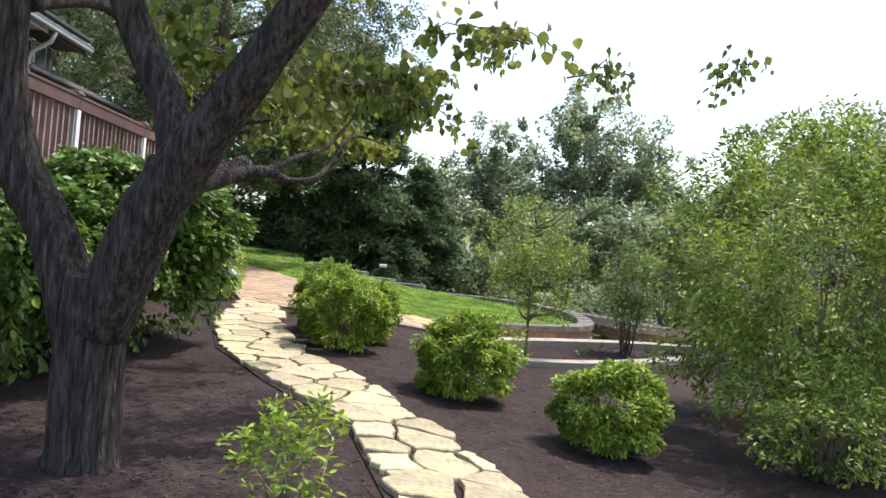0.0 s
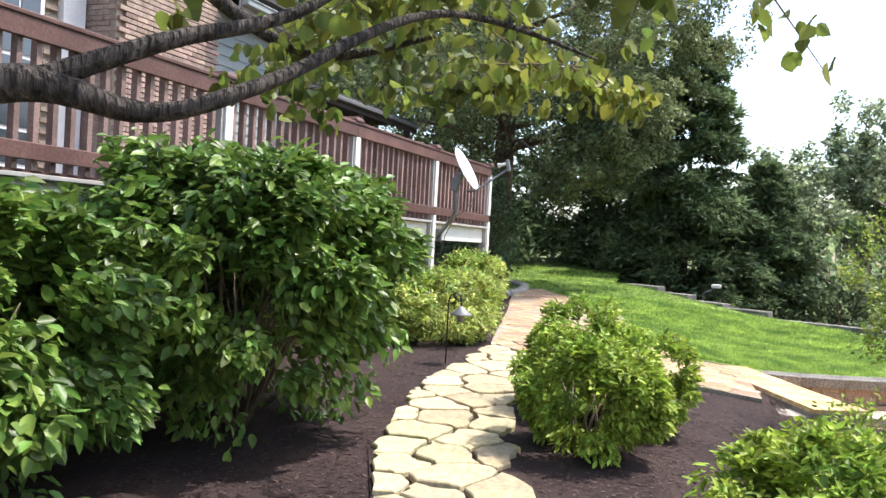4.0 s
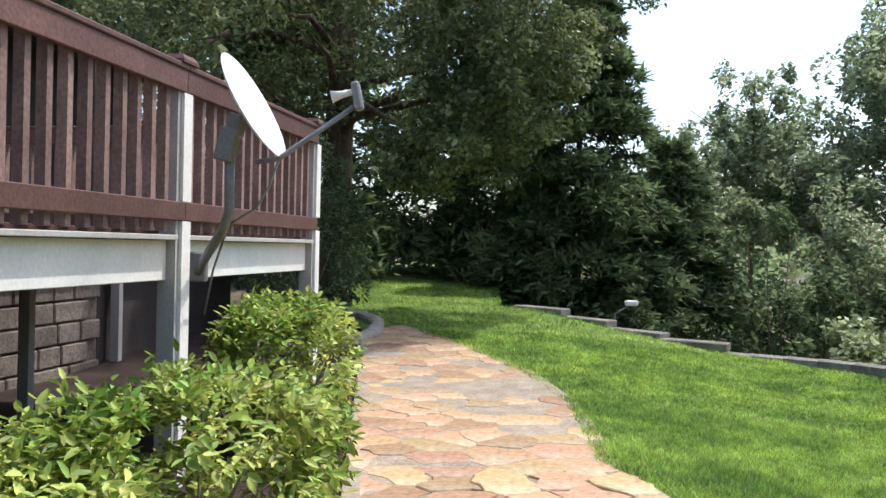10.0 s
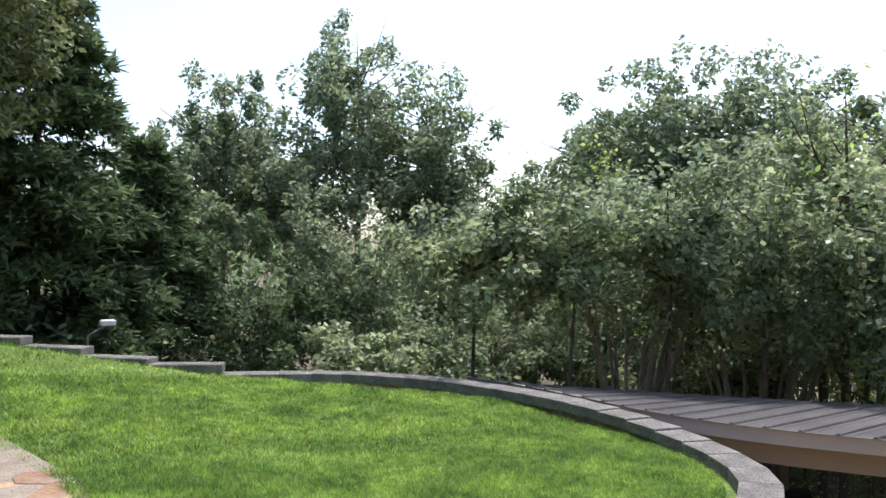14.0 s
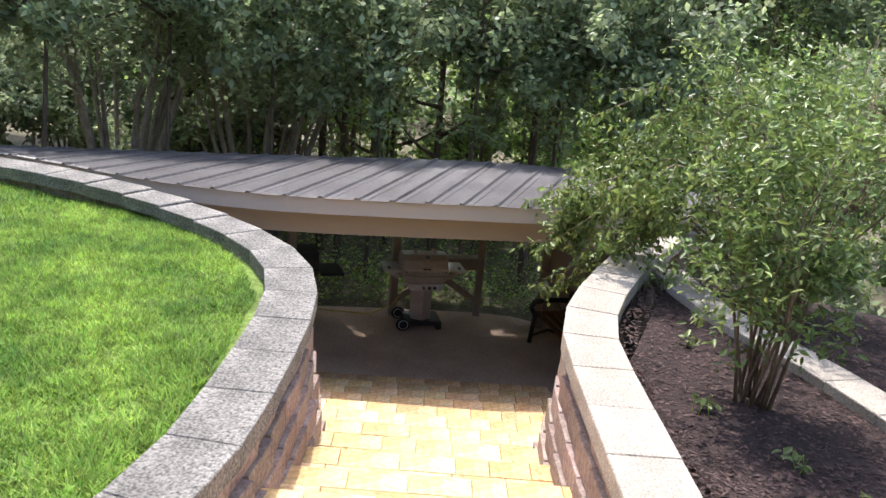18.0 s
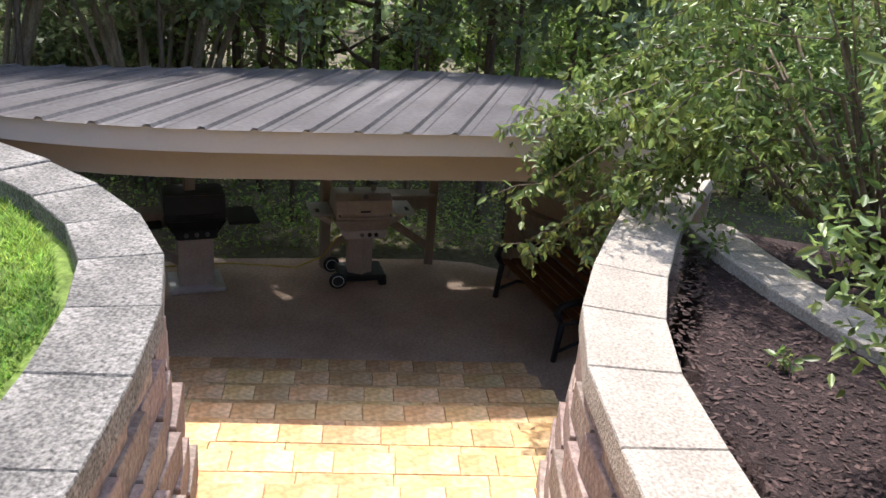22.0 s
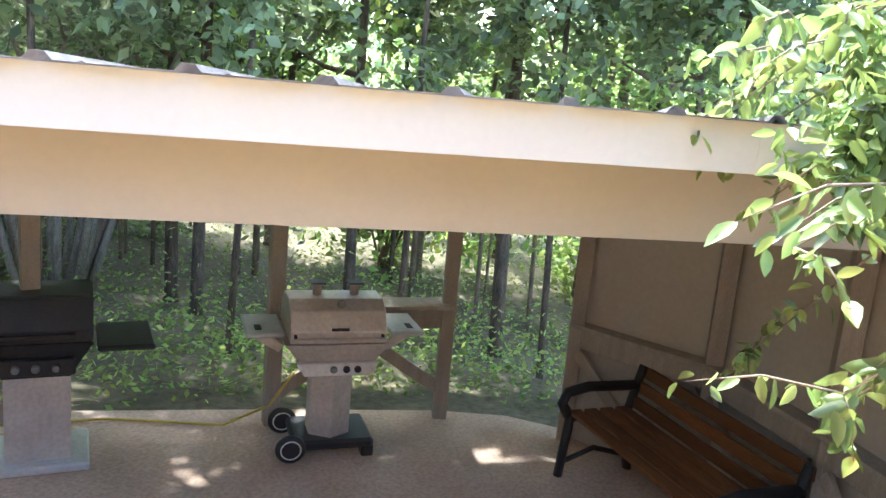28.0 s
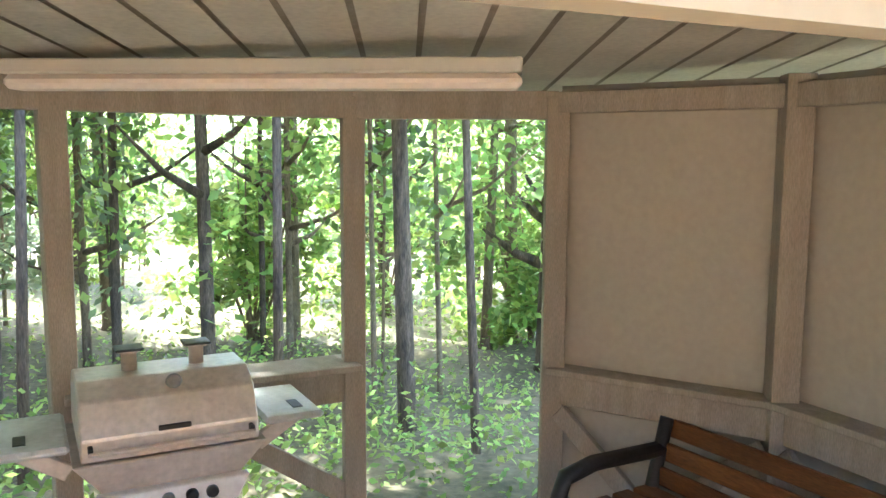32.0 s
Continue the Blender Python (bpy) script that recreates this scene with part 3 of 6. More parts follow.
def block_face(root, line, side, z0, z1, course, length, material, thick=0.14, offset=0.1, batter=0.0, limit=300):
    """Courses of split blocks on one side of a wall line."""
    n, k, rest = 0, 0, bmesh.new()
    z = z1
    tilt = 0
    while z > z0 + 0.02:
        lo = max(z - course, z0)
        st = along(line, length)
        if k % 2:
            st = [(a + d * length * 0.5, d) for a, d in st[:-1]]
        for (p, d), (q, e) in zip(st, st[1:]):
            nn = Vector((-d.y, d.x, 0)) * side
            base = (p + q) / 2 + nn * (offset + tilt)
            L = (q - p).length / 2 - 0.004
            bm = bmesh.new()
            a = d * L
            jut = [R.uniform(0.0, 0.018) for _ in range(4)]
            pts = [(-a - nn * thick), (a - nn * thick), (a + nn * jut[0]), (-a + nn * jut[1])]
            if side < 0:
                pts = pts[::-1]
            prism(bm, [(v.x, v.y) for v in pts], 0, lo * 0 + (z - lo) - 0.005, 0.006)
            if n < limit:
                o = part("wall_block", bm, material, root)
                o.location = (base.x, base.y, lo + cap_lift(base))
            else:
                bmesh.ops.translate(bm, verts=bm.verts, vec=(base.x, base.y, lo + cap_lift(base)))
                me = bpy.data.meshes.new("tmp")
                bm.to_mesh(me)
                rest.from_mesh(me)
                bpy.data.meshes.remove(me)
            if bm.is_valid:
                bm.free() if n >= limit else None
            n += 1
        z = lo
        k += 1
        tilt += batter
    if len(rest.verts):
        o = part("wall_block_rest", rest, material, root)
        o["kind"] = "stuff"
    else:
        rest.free()


def wall_core(name, label, line, z0, z1, width, material):
    bm = bmesh.new()
    l = [Vector((*p, 0)) for p in line]
    left, right = [], []
    for i, p in enumerate(l):
        d = (l[min(i + 1, len(l) - 1)] - l[max(i - 1, 0)]).normalized()
        nn = Vector((-d.y, d.x, 0)) * width / 2
        left.append(p + nn)
        right.append(p - nn)
    for i in range(len(l) - 1):
        prism(bm, [(v.x, v.y) for v in (right[i], right[i + 1], left[i + 1], left[i])], z0, z1)
    return tagged(part(name, bm, material), label, "wall", kind="structure")


WL, WR, WP = smooth(WALL_L), smooth(WALL_R), smooth(WALL_P)
wall_left = wall_core("wall_left", "curved split-block retaining wall with weathered grey concrete caps", WL, FLOOR_Z, CAP_Z - 0.1, 0.16, M_BLOCK)
wall_right = wall_core("wall_right", "curved split-block stair wall with pale concrete caps", WR, FLOOR_Z, CAP_Z - 0.14, 0.16, M_BLOCK)
wall_planter = wall_core("wall_planter", "low pale concrete block edging wall of the planter", WP, -0.5, CAP_Z - 0.22, 0.16, M_BLOCK)

# ---- stair ----
STAIR = [(1.85, 12.75), (3.1, 13.15), (4.3, 13.62), (5.4, 14.05), (6.4, 14.45), (8.15, 15.2)]
STAIR_TOP = 0.215
N_STEP, RISE = 14, (0.215 - FLOOR_Z) / 14
stair = tagged(new("stair"), "golden sandstone stair going down between block walls", "stairs", kind="structure")


def stair_at(s):
    pts = [Vector((*p, 0)) for p in STAIR]
    total = sum((b - a).length for a, b in zip(pts, pts[1:]))
    s *= total
    for a, b in zip(pts, pts[1:]):
        d = (b - a).length
        if s <= d or b is pts[-1]:
            return a + (b - a) * (s / d), (b - a).normalized()
        s -= d


for i in range(N_STEP):
    p, d = stair_at(i / N_STEP)
    q, e = stair_at((i + 1) / N_STEP)
    n0, n1 = Vector((-d.y, d.x, 0)), Vector((-e.y, e.x, 0))
    wl = 1.15 if i < 9 else 1.15 + 0.35 * (i - 8)
    wr = 1.4 if i < 8 else 1.55
    top = STAIR_TOP - i * RISE
    bm = bmesh.new()
    quad = [p - n0 * wr, q - n1 * wr, q + n1 * wl, p + n0 * wl]
    prism(bm, [(v.x, v.y) for v in quad], FLOOR_Z - 0.1, top - 0.045)
    part("step", bm, M_MORTAR, stair)
    across = (wl + wr)
    stones = []
    for u0, u1, shortest, longest in ((0.0, 0.66, 0.3, 0.8), (0.66, 1.04, 0.18, 0.36)):
        cuts = [0.0]
        while cuts[-1] < across - longest * 0.7:
            cuts.append(cuts[-1] + R.uniform(shortest, longest))
        cuts[-1] = across
        stones += [(u0, u1, a, b) for a, b in zip(cuts, cuts[1:])]
    for u0, u1, a, b in stones:
        g = 0.0014
        p0, q0 = p.lerp(q, u0) + d * g, p.lerp(q, u1) - d * g
        m0, m1 = n0.lerp(n1, u0), n0.lerp(n1, min(u1, 1))
        c4 = [p0 + m0 * (-wr + a + g), q0 + m1 * (-wr + a + g), q0 + m1 * (-wr + b - g), p0 + m0 * (-wr + b - g)]
        c = sum(c4, Vector()) / 4
        bm = bmesh.new()
        prism(bm, [((v - c).x, (v - c).y) for v in c4], -0.04, R.uniform(0, 0.005), 0.005)
        o = part("tread_stone", bm, M_TREAD, stair)
        o.location = (c.x, c.y, top - 0.005)

# ---- shelter ----
slab = bmesh.new()
ring = [(5.6, 20.4), (5.75, 19.2), (5.95, 17.9), (5.95, 17.0), (5.8, 16.2), (5.3, 15.3), (6.5, 14.0), (7.0, 13.0), (8.3, 12.5), (8.9, 12.5), (9.8, 12.95), (10.65, 13.5), (11.05, 14.35), (11.1, 14.9), (10.95, 15.4), (10.4, 16.5), (9.8, 17.6), (9.1, 18.4), (8.2, 19.2), (7.3, 20.0), (6.6, 20.6)]
prism(slab, ring, FLOOR_Z - 0.15, FLOOR_Z, 0.01)
bmesh.ops.triangulate(slab, faces=[f for f in slab.faces if len(f.verts) > 4])
tagged(part("floor_shelter", slab, M_CONC), "brown stained concrete slab floor of the shelter", "floor", kind="structure")
shelter = thing("shelter", "open-sided curved tan timber shelter with a ribbed metal roof", "shelter")


def sample(line, n):
    pts = [Vector((*p, 0)) for p in line]
    lens = [0]
    for a, b in zip(pts, pts[1:]):
        lens.append(lens[-1] + (b - a).length)
    out = []
    for k in range(n):
        s = lens[-1] * k / (n - 1)
        j = max(i for i in range(len(lens) - 1) if lens[i] <= s + 1e-9)
        out.append(pts[j] + (pts[j + 1] - pts[j]) * ((s - lens[j]) / (lens[j + 1] - lens[j])))
    return out


E_Z, B_Z = 0.225, 0.01
SE, SB = smooth(EAVE), smooth(BACK)
NR = 27
ev, bk = sample(SE, NR), sample(SB, NR)
roof = bmesh.new()
prof = [(-0.5, 0), (-0.1, 0), (-0.045, 0.02), (0.045, 0.02), (0.1, 0), (0.26, 0.0), (0.29, 0.005), (0.32, 0.0)]
rows = []
for e_pts, z, ov in ((ev, E_Z, 0.06), (bk, B_Z, 0.05)):
    row = []
    for k in range(NR - 1):
        a, b = e_pts[k], e_pts[k + 1]
        for u, h in prof:
            row.append((a.lerp(b, u + 0.5), z + h))
    rows.append(row)
top_v = []
for row, other, ov in ((rows[0], rows[1], 0.05), (rows[1], rows[0], 0.05)):
    top_v.append([roof.verts.new((*(p + (p - o).normalized() * ov).xy, z)) for (p, z), (o, _) in zip(row, other)])
for k in range(len(top_v[0]) - 1):
    roof.faces.new((top_v[0][k], top_v[0][k + 1], top_v[1][k + 1], top_v[1][k]))
bmesh.ops.solidify(roof, geom=roof.faces[:], thickness=0.004)
part("roof_panel", roof, M_ROOF, shelter, "dull grey-brown ribbed metal roof sheets")


def strip(line, z0, z1, thick, inward):
    bm = bmesh.new()
    pts = [Vector((*p, 0)) for p in line]
    off = []
    for i, p in enumerate(pts):
        d = (pts[min(i + 1, len(pts) - 1)] - pts[max(i - 1, 0)]).normalized()
        off.append(Vector((-d.y, d.x, 0)))
    for i in range(len(pts) - 1):
        a, b = pts[i] + off[i] * inward, pts[i + 1] + off[i + 1] * inward
        c, d = pts[i + 1] + off[i + 1] * (inward + thick), pts[i] + off[i] * (inward + thick)
        prism(bm, [(v.x, v.y) for v in (a, b, c, d)], z0, z1)
    bmesh.ops.remove_doubles(bm, verts=bm.verts, dist=0.0005)
    return bm


half = len(SE) * 3 // 4
part("fascia", strip(SE[: half + 1], E_Z - 0.16, E_Z - 0.006, 0.03, 0.0), M_TAN, shelter, "cream painted fascia board")
part("fascia", strip(SE[half:], E_Z - 0.16, E_Z - 0.006, 0.032, -0.002), M_TAN, shelter, "cream painted fascia board")
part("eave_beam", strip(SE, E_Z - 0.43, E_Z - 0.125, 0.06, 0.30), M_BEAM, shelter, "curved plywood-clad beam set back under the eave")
part("soffit", strip(SE, E_Z - 0.135, E_Z - 0.115, 0.28, 0.026), M_TAN2, shelter)
part("fascia", strip(SB, B_Z - 0.15, B_Z - 0.006, 0.03, -0.03), M_TAN2, shelter)
# ceiling of boards, in one mesh
ceil = bmesh.new()
nb = 46
ea, ba = sample(SE, nb), sample(SB, nb)
for k in range(nb - 1):
    a, b, c, d = ea[k], ea[k + 1], ba[k + 1], ba[k]
    g = 0.022
    q = [a.lerp(b, g / (b - a).length), b, c, d.lerp(c, g / (c - d).length)]
    q = [q[0].lerp(q[3], 0.08), q[1].lerp(q[2], 0.08), q[2].lerp(q[1], 0.03), q[3].lerp(q[0], 0.03)]
    def zc(v, far):
        return (B_Z - 0.03) if far else (E_Z - 0.10)
    vs = [ceil.verts.new((*v.xy, zc(v, f))) for v, f in zip(q, (0, 0, 1, 1))]
    ceil.faces.new(vs[::-1])
bmesh.ops.solidify(ceil, geom=ceil.faces[:], thickness=-0.02)
ea2, ba2 = [a.lerp(b, 0.07) for a, b in zip(ea, ba)], [b.lerp(a, 0.025) for a, b in zip(ea, ba)]
upper = [[ceil.verts.new((*v.xy, z)) for v in row] for row, z in ((ea2, E_Z - 0.085), (ba2, B_Z - 0.014))]
for k in range(nb - 1):
    ceil.faces.new((upper[0][k], upper[1][k], upper[1][k + 1], upper[0][k + 1])).material_index = 1
tagged(part("ceiling_shelter", ceil, [M_CEIL, M_TAN2]), "tan painted board ceiling under the shelter roof", "ceiling", kind="structure")
for k, (x, y) in enumerate(POSTS):
    ang = math.degrees(math.atan2(POSTS[min(k + 1, 6)][1] - POSTS[max(k - 1, 0)][1], POSTS[min(k + 1, 6)][0] - POSTS[max(k - 1, 0)][0]))
    o = part("post", boxbm(-0.05, 0.05, -0.05, 0.05, 0, B_Z - 0.09 - FLOOR_Z, 0.005), M_TAN2, shelter)
    o.matrix_basis = pose(x, y, FLOOR_Z, 0, 0, ang)
RAIL_Z = -1.37
for k in range(6):
    a, b = POSTS[k], POSTS[k + 1]
    part("back_beam", beambm((*a, B_Z - 0.127), (*b, B_Z - 0.127), 0.09, 0.12, 0.003), M_TAN2, shelter)
    if k in (3, 5):
        continue
    A3, B3 = Vector((*a, 0)), Vector((*b, 0))
    part("shelf_rail", beambm((*a, RAIL_Z), (*b, RAIL_Z), 0.04, 0.16, 0.004), M_TAN2, shelter)
    part("shelf_board", beambm((*a, RAIL_Z + 0.095), (*b, RAIL_Z + 0.095), 0.24, 0.03, 0.004), M_TAN2, shelter)
    mid = A3.lerp(B3, 0.5)
    part("brace", beambm((mid.x, mid.y, RAIL_Z - 0.14), (B3.x, B3.y, FLOOR_Z + 0.2), 0.04, 0.09, 0.003), M_TAN2, shelter)
    part("brace", beambm((mid.x, mid.y, RAIL_Z - 0.14), (A3.x, A3.y, FLOOR_Z + 0.2), 0.04, 0.09, 0.003), M_TAN2, shelter)
for k in range(3):
    a, b = Vector((*PANELS[k], 0)), Vector((*PANELS[k + 1], 0))
    d = (b - a).normalized()
    nn = Vector((d.y, -d.x, 0))
    inn = -nn if (nn.dot(Vector((9, 16, 0)) - a) < 0) else nn
    bm = bmesh.new()
    qd = [a - inn * 0.06, b - inn * 0.06, b - inn * 0.045, a - inn * 0.045]
    prism(bm, [(v.x, v.y) for v in qd], FLOOR_Z, -0.03)
    part("wall_panel", bm, M_PANEL, shelter, "plain tan plywood wall panel")
    part("top_plate", beambm((a.x, a.y, -0.106), (b.x, b.y, -0.106), 0.09, 0.09, 0.003), M_TAN2, shelter)
    part("shelf_rail", beambm((a.x, a.y, RAIL_Z), (b.x, b.y, RAIL_Z), 0.06, 0.14, 0.004), M_TAN2, shelter)
    part("shelf_board", beambm((a.x, a.y, RAIL_Z + 0.086), (b.x, b.y, RAIL_Z + 0.086), 0.15, 0.03, 0.004), M_TAN2, shelter)
    if k:
        part("stud", beambm((a.x, a.y, FLOOR_Z), (a.x, a.y, -0.028), 0.11, 0.105, 0.003), M_TAN2, shelter)
    a, b = a + inn * 0.03, b + inn * 0.03
    m2 = a.lerp(b, 0.5)
    for s in (a, b):
        part("brace", beambm((m2.x, m2.y, FLOOR_Z + 0.25), (s.x * 0.9 + m2.x * 0.1, s.y * 0.9 + m2.y * 0.1, RAIL_Z - 0.1), 0.035, 0.08, 0.003), M_TAN2, shelter)
part("stud", beambm((*PANELS[3], FLOOR_Z), (*PANELS[3], -0.15), 0.09, 0.09, 0.003), M_TAN2, shelter)
# strip light under the ceiling
lt = thing("ceiling_light", "long boxy fluorescent strip light with a pinkish-cream cover", "light fixture")
la, lb = Vector((9.98, 16.36, 0.0)), Vector((10.02, 14.6, 0.0))
part("housing", beambm((la.x, la.y, -0.045), (lb.x, lb.y, -0.045), 0.16, 0.05, 0.006), M_TAN, lt)
part("diffuser", beambm((la.x, la.y, -0.095), (lb.x, lb.y, -0.095), 0.13, 0.05, 0.018), M_LIGHT, lt)


# ---- deck and house ----
DU = Vector((0.13, 1.0, 0)).normalized()
DN = Vector((-DU.y, DU.x, 0))
DC = Vector((-1.83, 16.85, 0))


def deck_pt(s, back=0.0, z=0.0):
    """s metres back from the deck's outer corner along its front."""
    p = DC - DU * s + DN * back
    return Vector((p.x, p.y, z))


POST_S = [0.0, 2.33, 4.66, 6.98, 9.3, 11.6]
DECK_D = 3.6
deck = thing("deck", "raised wooden deck with red-brown railing and white-faced posts", "deck")


def upright(name, p, d, along_w, across_w, z0, z1, material, parent, label=""):
    n = Vector((-d.y, d.x, 0))
    q = [p - d * along_w / 2 - n * across_w / 2, p + d * along_w / 2 - n * across_w / 2, p + d * along_w / 2 + n * across_w / 2, p - d * along_w / 2 + n * across_w / 2]
    bm = bmesh.new()
    prism(bm, [(v.x, v.y) for v in q], z0, z1)
    return part(name, bm, material, parent, label)


def railing(parent, pt, posts, gap=0.142):
    """Balusters that run down to the deck's edge, with boards nailed to them outside."""
    for a, b in zip(posts, posts[1:]):
        part("cap_rail", beambm(pt(a, 0.03, 2.757), pt(b, 0.03, 2.757), 0.16, 0.034, 0.007), M_BROWN, parent)
        part("top_rail", beambm(pt(a, -0.02, 2.675), pt(b, -0.02, 2.675), 0.038, 0.13, 0.005), M_BROWN, parent)
        part("bottom_rail", beambm(pt(a, -0.02, 1.918), pt(b, -0.02, 1.918), 0.038, 0.11, 0.005), M_BROWN, parent)
        n = max(2, round((b - a) / gap))
        for k in range(1, n):
            s = a + (b - a) * k / n + R.uniform(-0.006, 0.006)
            upright("baluster", pt(s, 0.03, 0), (pt(b, 0, 0) - pt(a, 0, 0)).normalized(), 0.04, 0.055, 1.80, 2.735, M_BAL, parent)


railing(deck, lambda s, b, z: deck_pt(s, b, z), POST_S)
railing(deck, lambda s, b, z: deck_pt(-b, s, z), [0.0, 1.8, DECK_D])
for s in POST_S:
    g = gzf(*deck_pt(s).xy)
    po = upright("post", deck_pt(s, 0.04), DU, 0.13, 0.11, g - 0.05, 2.735, M_GREYW, deck)
    upright("white_face", deck_pt(s - 0.02, -0.026), DU, 0.10, 0.02, 1.976, 2.607, M_WHITE, po, "white painted post face")
    upright("white_face", deck_pt(s - 0.02, -0.026), DU, 0.10, 0.02, g - 0.04, 1.860, M_WHITE, po, "white painted post face")
    cap = bmesh.new()
    prism(cap, [(v.x, v.y) for v in (deck_pt(s - 0.09, -0.06), deck_pt(s - 0.09, 0.12), deck_pt(s + 0.09, 0.12), deck_pt(s + 0.09, -0.06))], 2.776, 2.825, 0.03)
    part("post_cap", cap, M_BROWN, po)
for a, b in zip(POST_S, POST_S[1:]):
    part("rim_board", beambm(deck_pt(a + 0.067, 0.06, 1.632), deck_pt(b - 0.067, 0.06, 1.632), 0.04, 0.23, 0.004), M_WHITE, deck, "white painted rim board")
    part("ledge", beambm(deck_pt(a + 0.067, 0.03, 1.765), deck_pt(b - 0.067, 0.03, 1.765), 0.13, 0.03, 0.004), M_GREYW, deck)
part("rim_board", beambm(deck_pt(0.0, 0.1, 1.632), deck_pt(0.0, DECK_D, 1.632), 0.04, 0.23, 0.004), M_WHITE, deck, "white painted rim board")
for k in range(25):
    b0 = 0.16 + 0.142 * k
    part("deck_board", beambm(deck_pt(-0.03, b0, 1.795), deck_pt(11.6, b0, 1.795), 0.134, 0.03, 0.003), M_BROWN, deck)
for k in range(20):
    part("joist", beambm(deck_pt(0.3 + 0.58 * k, 0.1, 1.66), deck_pt(0.3 + 0.58 * k, DECK_D - 0.1, 1.66), 0.04, 0.2, 0.003), M_BAL, deck)
for s, b in ((1.0, 2.0), (3.4, 2.2), (6.0, 2.2)):
    g = gzf(*deck_pt(s, b).xy)
    part("inner_post", beambm(deck_pt(s, b, g - 0.05), deck_pt(s, b, 1.56), 0.09, 0.09, 0.004), M_GREYW, deck)

house = thing("house", "two-storey brick house with grey lap siding behind the deck", "house")


def house_pt(s, back, z):
    return deck_pt(s, 3.7 + back, z)


def house_box(name, s0, s1, b0, b1, z0, z1, material, label="", parent=None):
    bm = bmesh.new()
    c = [house_pt(s0, b0, 0), house_pt(s1, b0, 0), house_pt(s1, b1, 0), house_pt(s0, b1, 0)]
    prism(bm, [(v.x, v.y) for v in c[::-1]], z0, z1)
    bmesh.ops.recalc_face_normals(bm, faces=bm.faces)
    return part(name, bm, material, parent or house, label)


def hbeam(name, s0, s1, back, z, w, h, material, parent=None, bevel=0.0, label=""):
    return part(name, beambm(house_pt(s0, back, z), house_pt(s1, back, z), w, h, bevel), material, parent or house, label)


# a brick breast that stands forward of the window wall, and siding beyond it
brickwall = house_box("wall", 2.36, 4.44, 0.04, 1.6, -0.2, 6.4, M_MORTAR, "buff and brown brick wall")
backwall = house_box("wall", 4.44, 13.5, 0.62, 1.6, -0.2, 6.4, M_MORTAR, "brick wall with tall windows onto the deck")
WIN_S = (5.12, 6.42, 7.9)
for ws in WIN_S:
    w = hbeam("window", ws, ws + 1.05, 0.58, 3.25, 0.1, 2.3, M_WHITE, None, 0.01, "white framed window with small panes")
    for i in range(3):
        for j in range(5):
            hbeam("pane", ws + 0.08 + 0.31 * i, ws + 0.35 + 0.31 * i, 0.522, 2.36 + 0.445 * j, 0.012, 0.39, M_GLASS, w)
hbeam("corner_trim", 4.5, 4.86, 0.56, 4.1, 0.12, 4.4, M_WHITE, None, 0.006, "white trim board beside the window")
siding = house_box("wall", 0.62, 2.36, 0.12, 1.6, -0.2, 4.95, M_SIDING, "grey-green lap siding wall")
for k in range(19):
    z = 1.85 + k * 0.165
    bm = bmesh.new()
    p0, p1 = house_pt(0.72, 0.12, 0), house_pt(2.355, 0.12, 0)
    out = -DN
    for q0, q1 in ((p0, p1),):
        vs = [bm.verts.new((*(q + out * o).xy, zz)) for q in (q0, q1) for o, zz in ((-0.01, z - 0.08), (0.034, z - 0.08), (0.012, z + 0.09), (-0.01, z + 0.09))]
        for a in range(4):
            b = (a + 1) % 4
            bm.faces.new((vs[a], vs[b], vs[4 + b], vs[4 + a]))
        bm.faces.new(vs[:4][::-1])
        bm.faces.new(vs[4:])
    bmesh.ops.recalc_face_normals(bm, faces=bm.faces)
    part("siding_board", bm, M_SIDING, house)
part("corner_trim", beambm(house_pt(0.66, 0.06, 1.7), house_pt(0.66, 0.06, 4.85), 0.11, 0.13, 0.004), M_GREYW, house)
pipe = bmesh.new()
tube(pipe, [house_pt(0.55, -0.02, 1.8), house_pt(0.55, -0.02, 4.35), house_pt(0.52, -0.06, 4.5), house_pt(0.42, -0.36, 4.75), house_pt(0.4, -0.42, 4.95)], 0.045, 10)
part("downpipe", pipe, M_GREYW, house, "pale grey metal downpipe with an elbow")
# eaves over the siding, with a gutter; they run on past the corner
gut = bmesh.new()
for o, zz, w, h in ((-0.42, 5.0, 0.13, 0.11), (-0.49, 5.05, 0.02, 0.03)):
    beam(gut, house_pt(-1.3, o, zz), house_pt(2.34, o, zz), w, h, 0.012)
part("gutter", gut, M_SIDING, house, "grey metal gutter")
# past the corner the eave boards take the dark shade colour
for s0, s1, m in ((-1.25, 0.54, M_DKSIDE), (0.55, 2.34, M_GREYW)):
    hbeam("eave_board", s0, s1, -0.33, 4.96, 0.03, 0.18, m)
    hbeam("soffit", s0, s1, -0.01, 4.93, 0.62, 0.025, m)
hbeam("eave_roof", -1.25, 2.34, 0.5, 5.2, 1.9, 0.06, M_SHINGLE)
# the eaves' shade is put into this wall's dark colour
house_box("wall", -1.22, 0.62, 0.34, 0.6, 3.0, 4.915, M_DKSIDE, "siding wall under the eaves, coloured dark brown for their shade")
for ws in (-0.85, -0.2):
    w = hbeam("window", ws, ws + 0.55, 0.325, 4.58, 0.06, 0.62, M_WHITE, None, 0.01)
    hbeam("pane", ws + 0.06, ws + 0.49, 0.292, 4.58, 0.012, 0.5, M_GLASS, w)
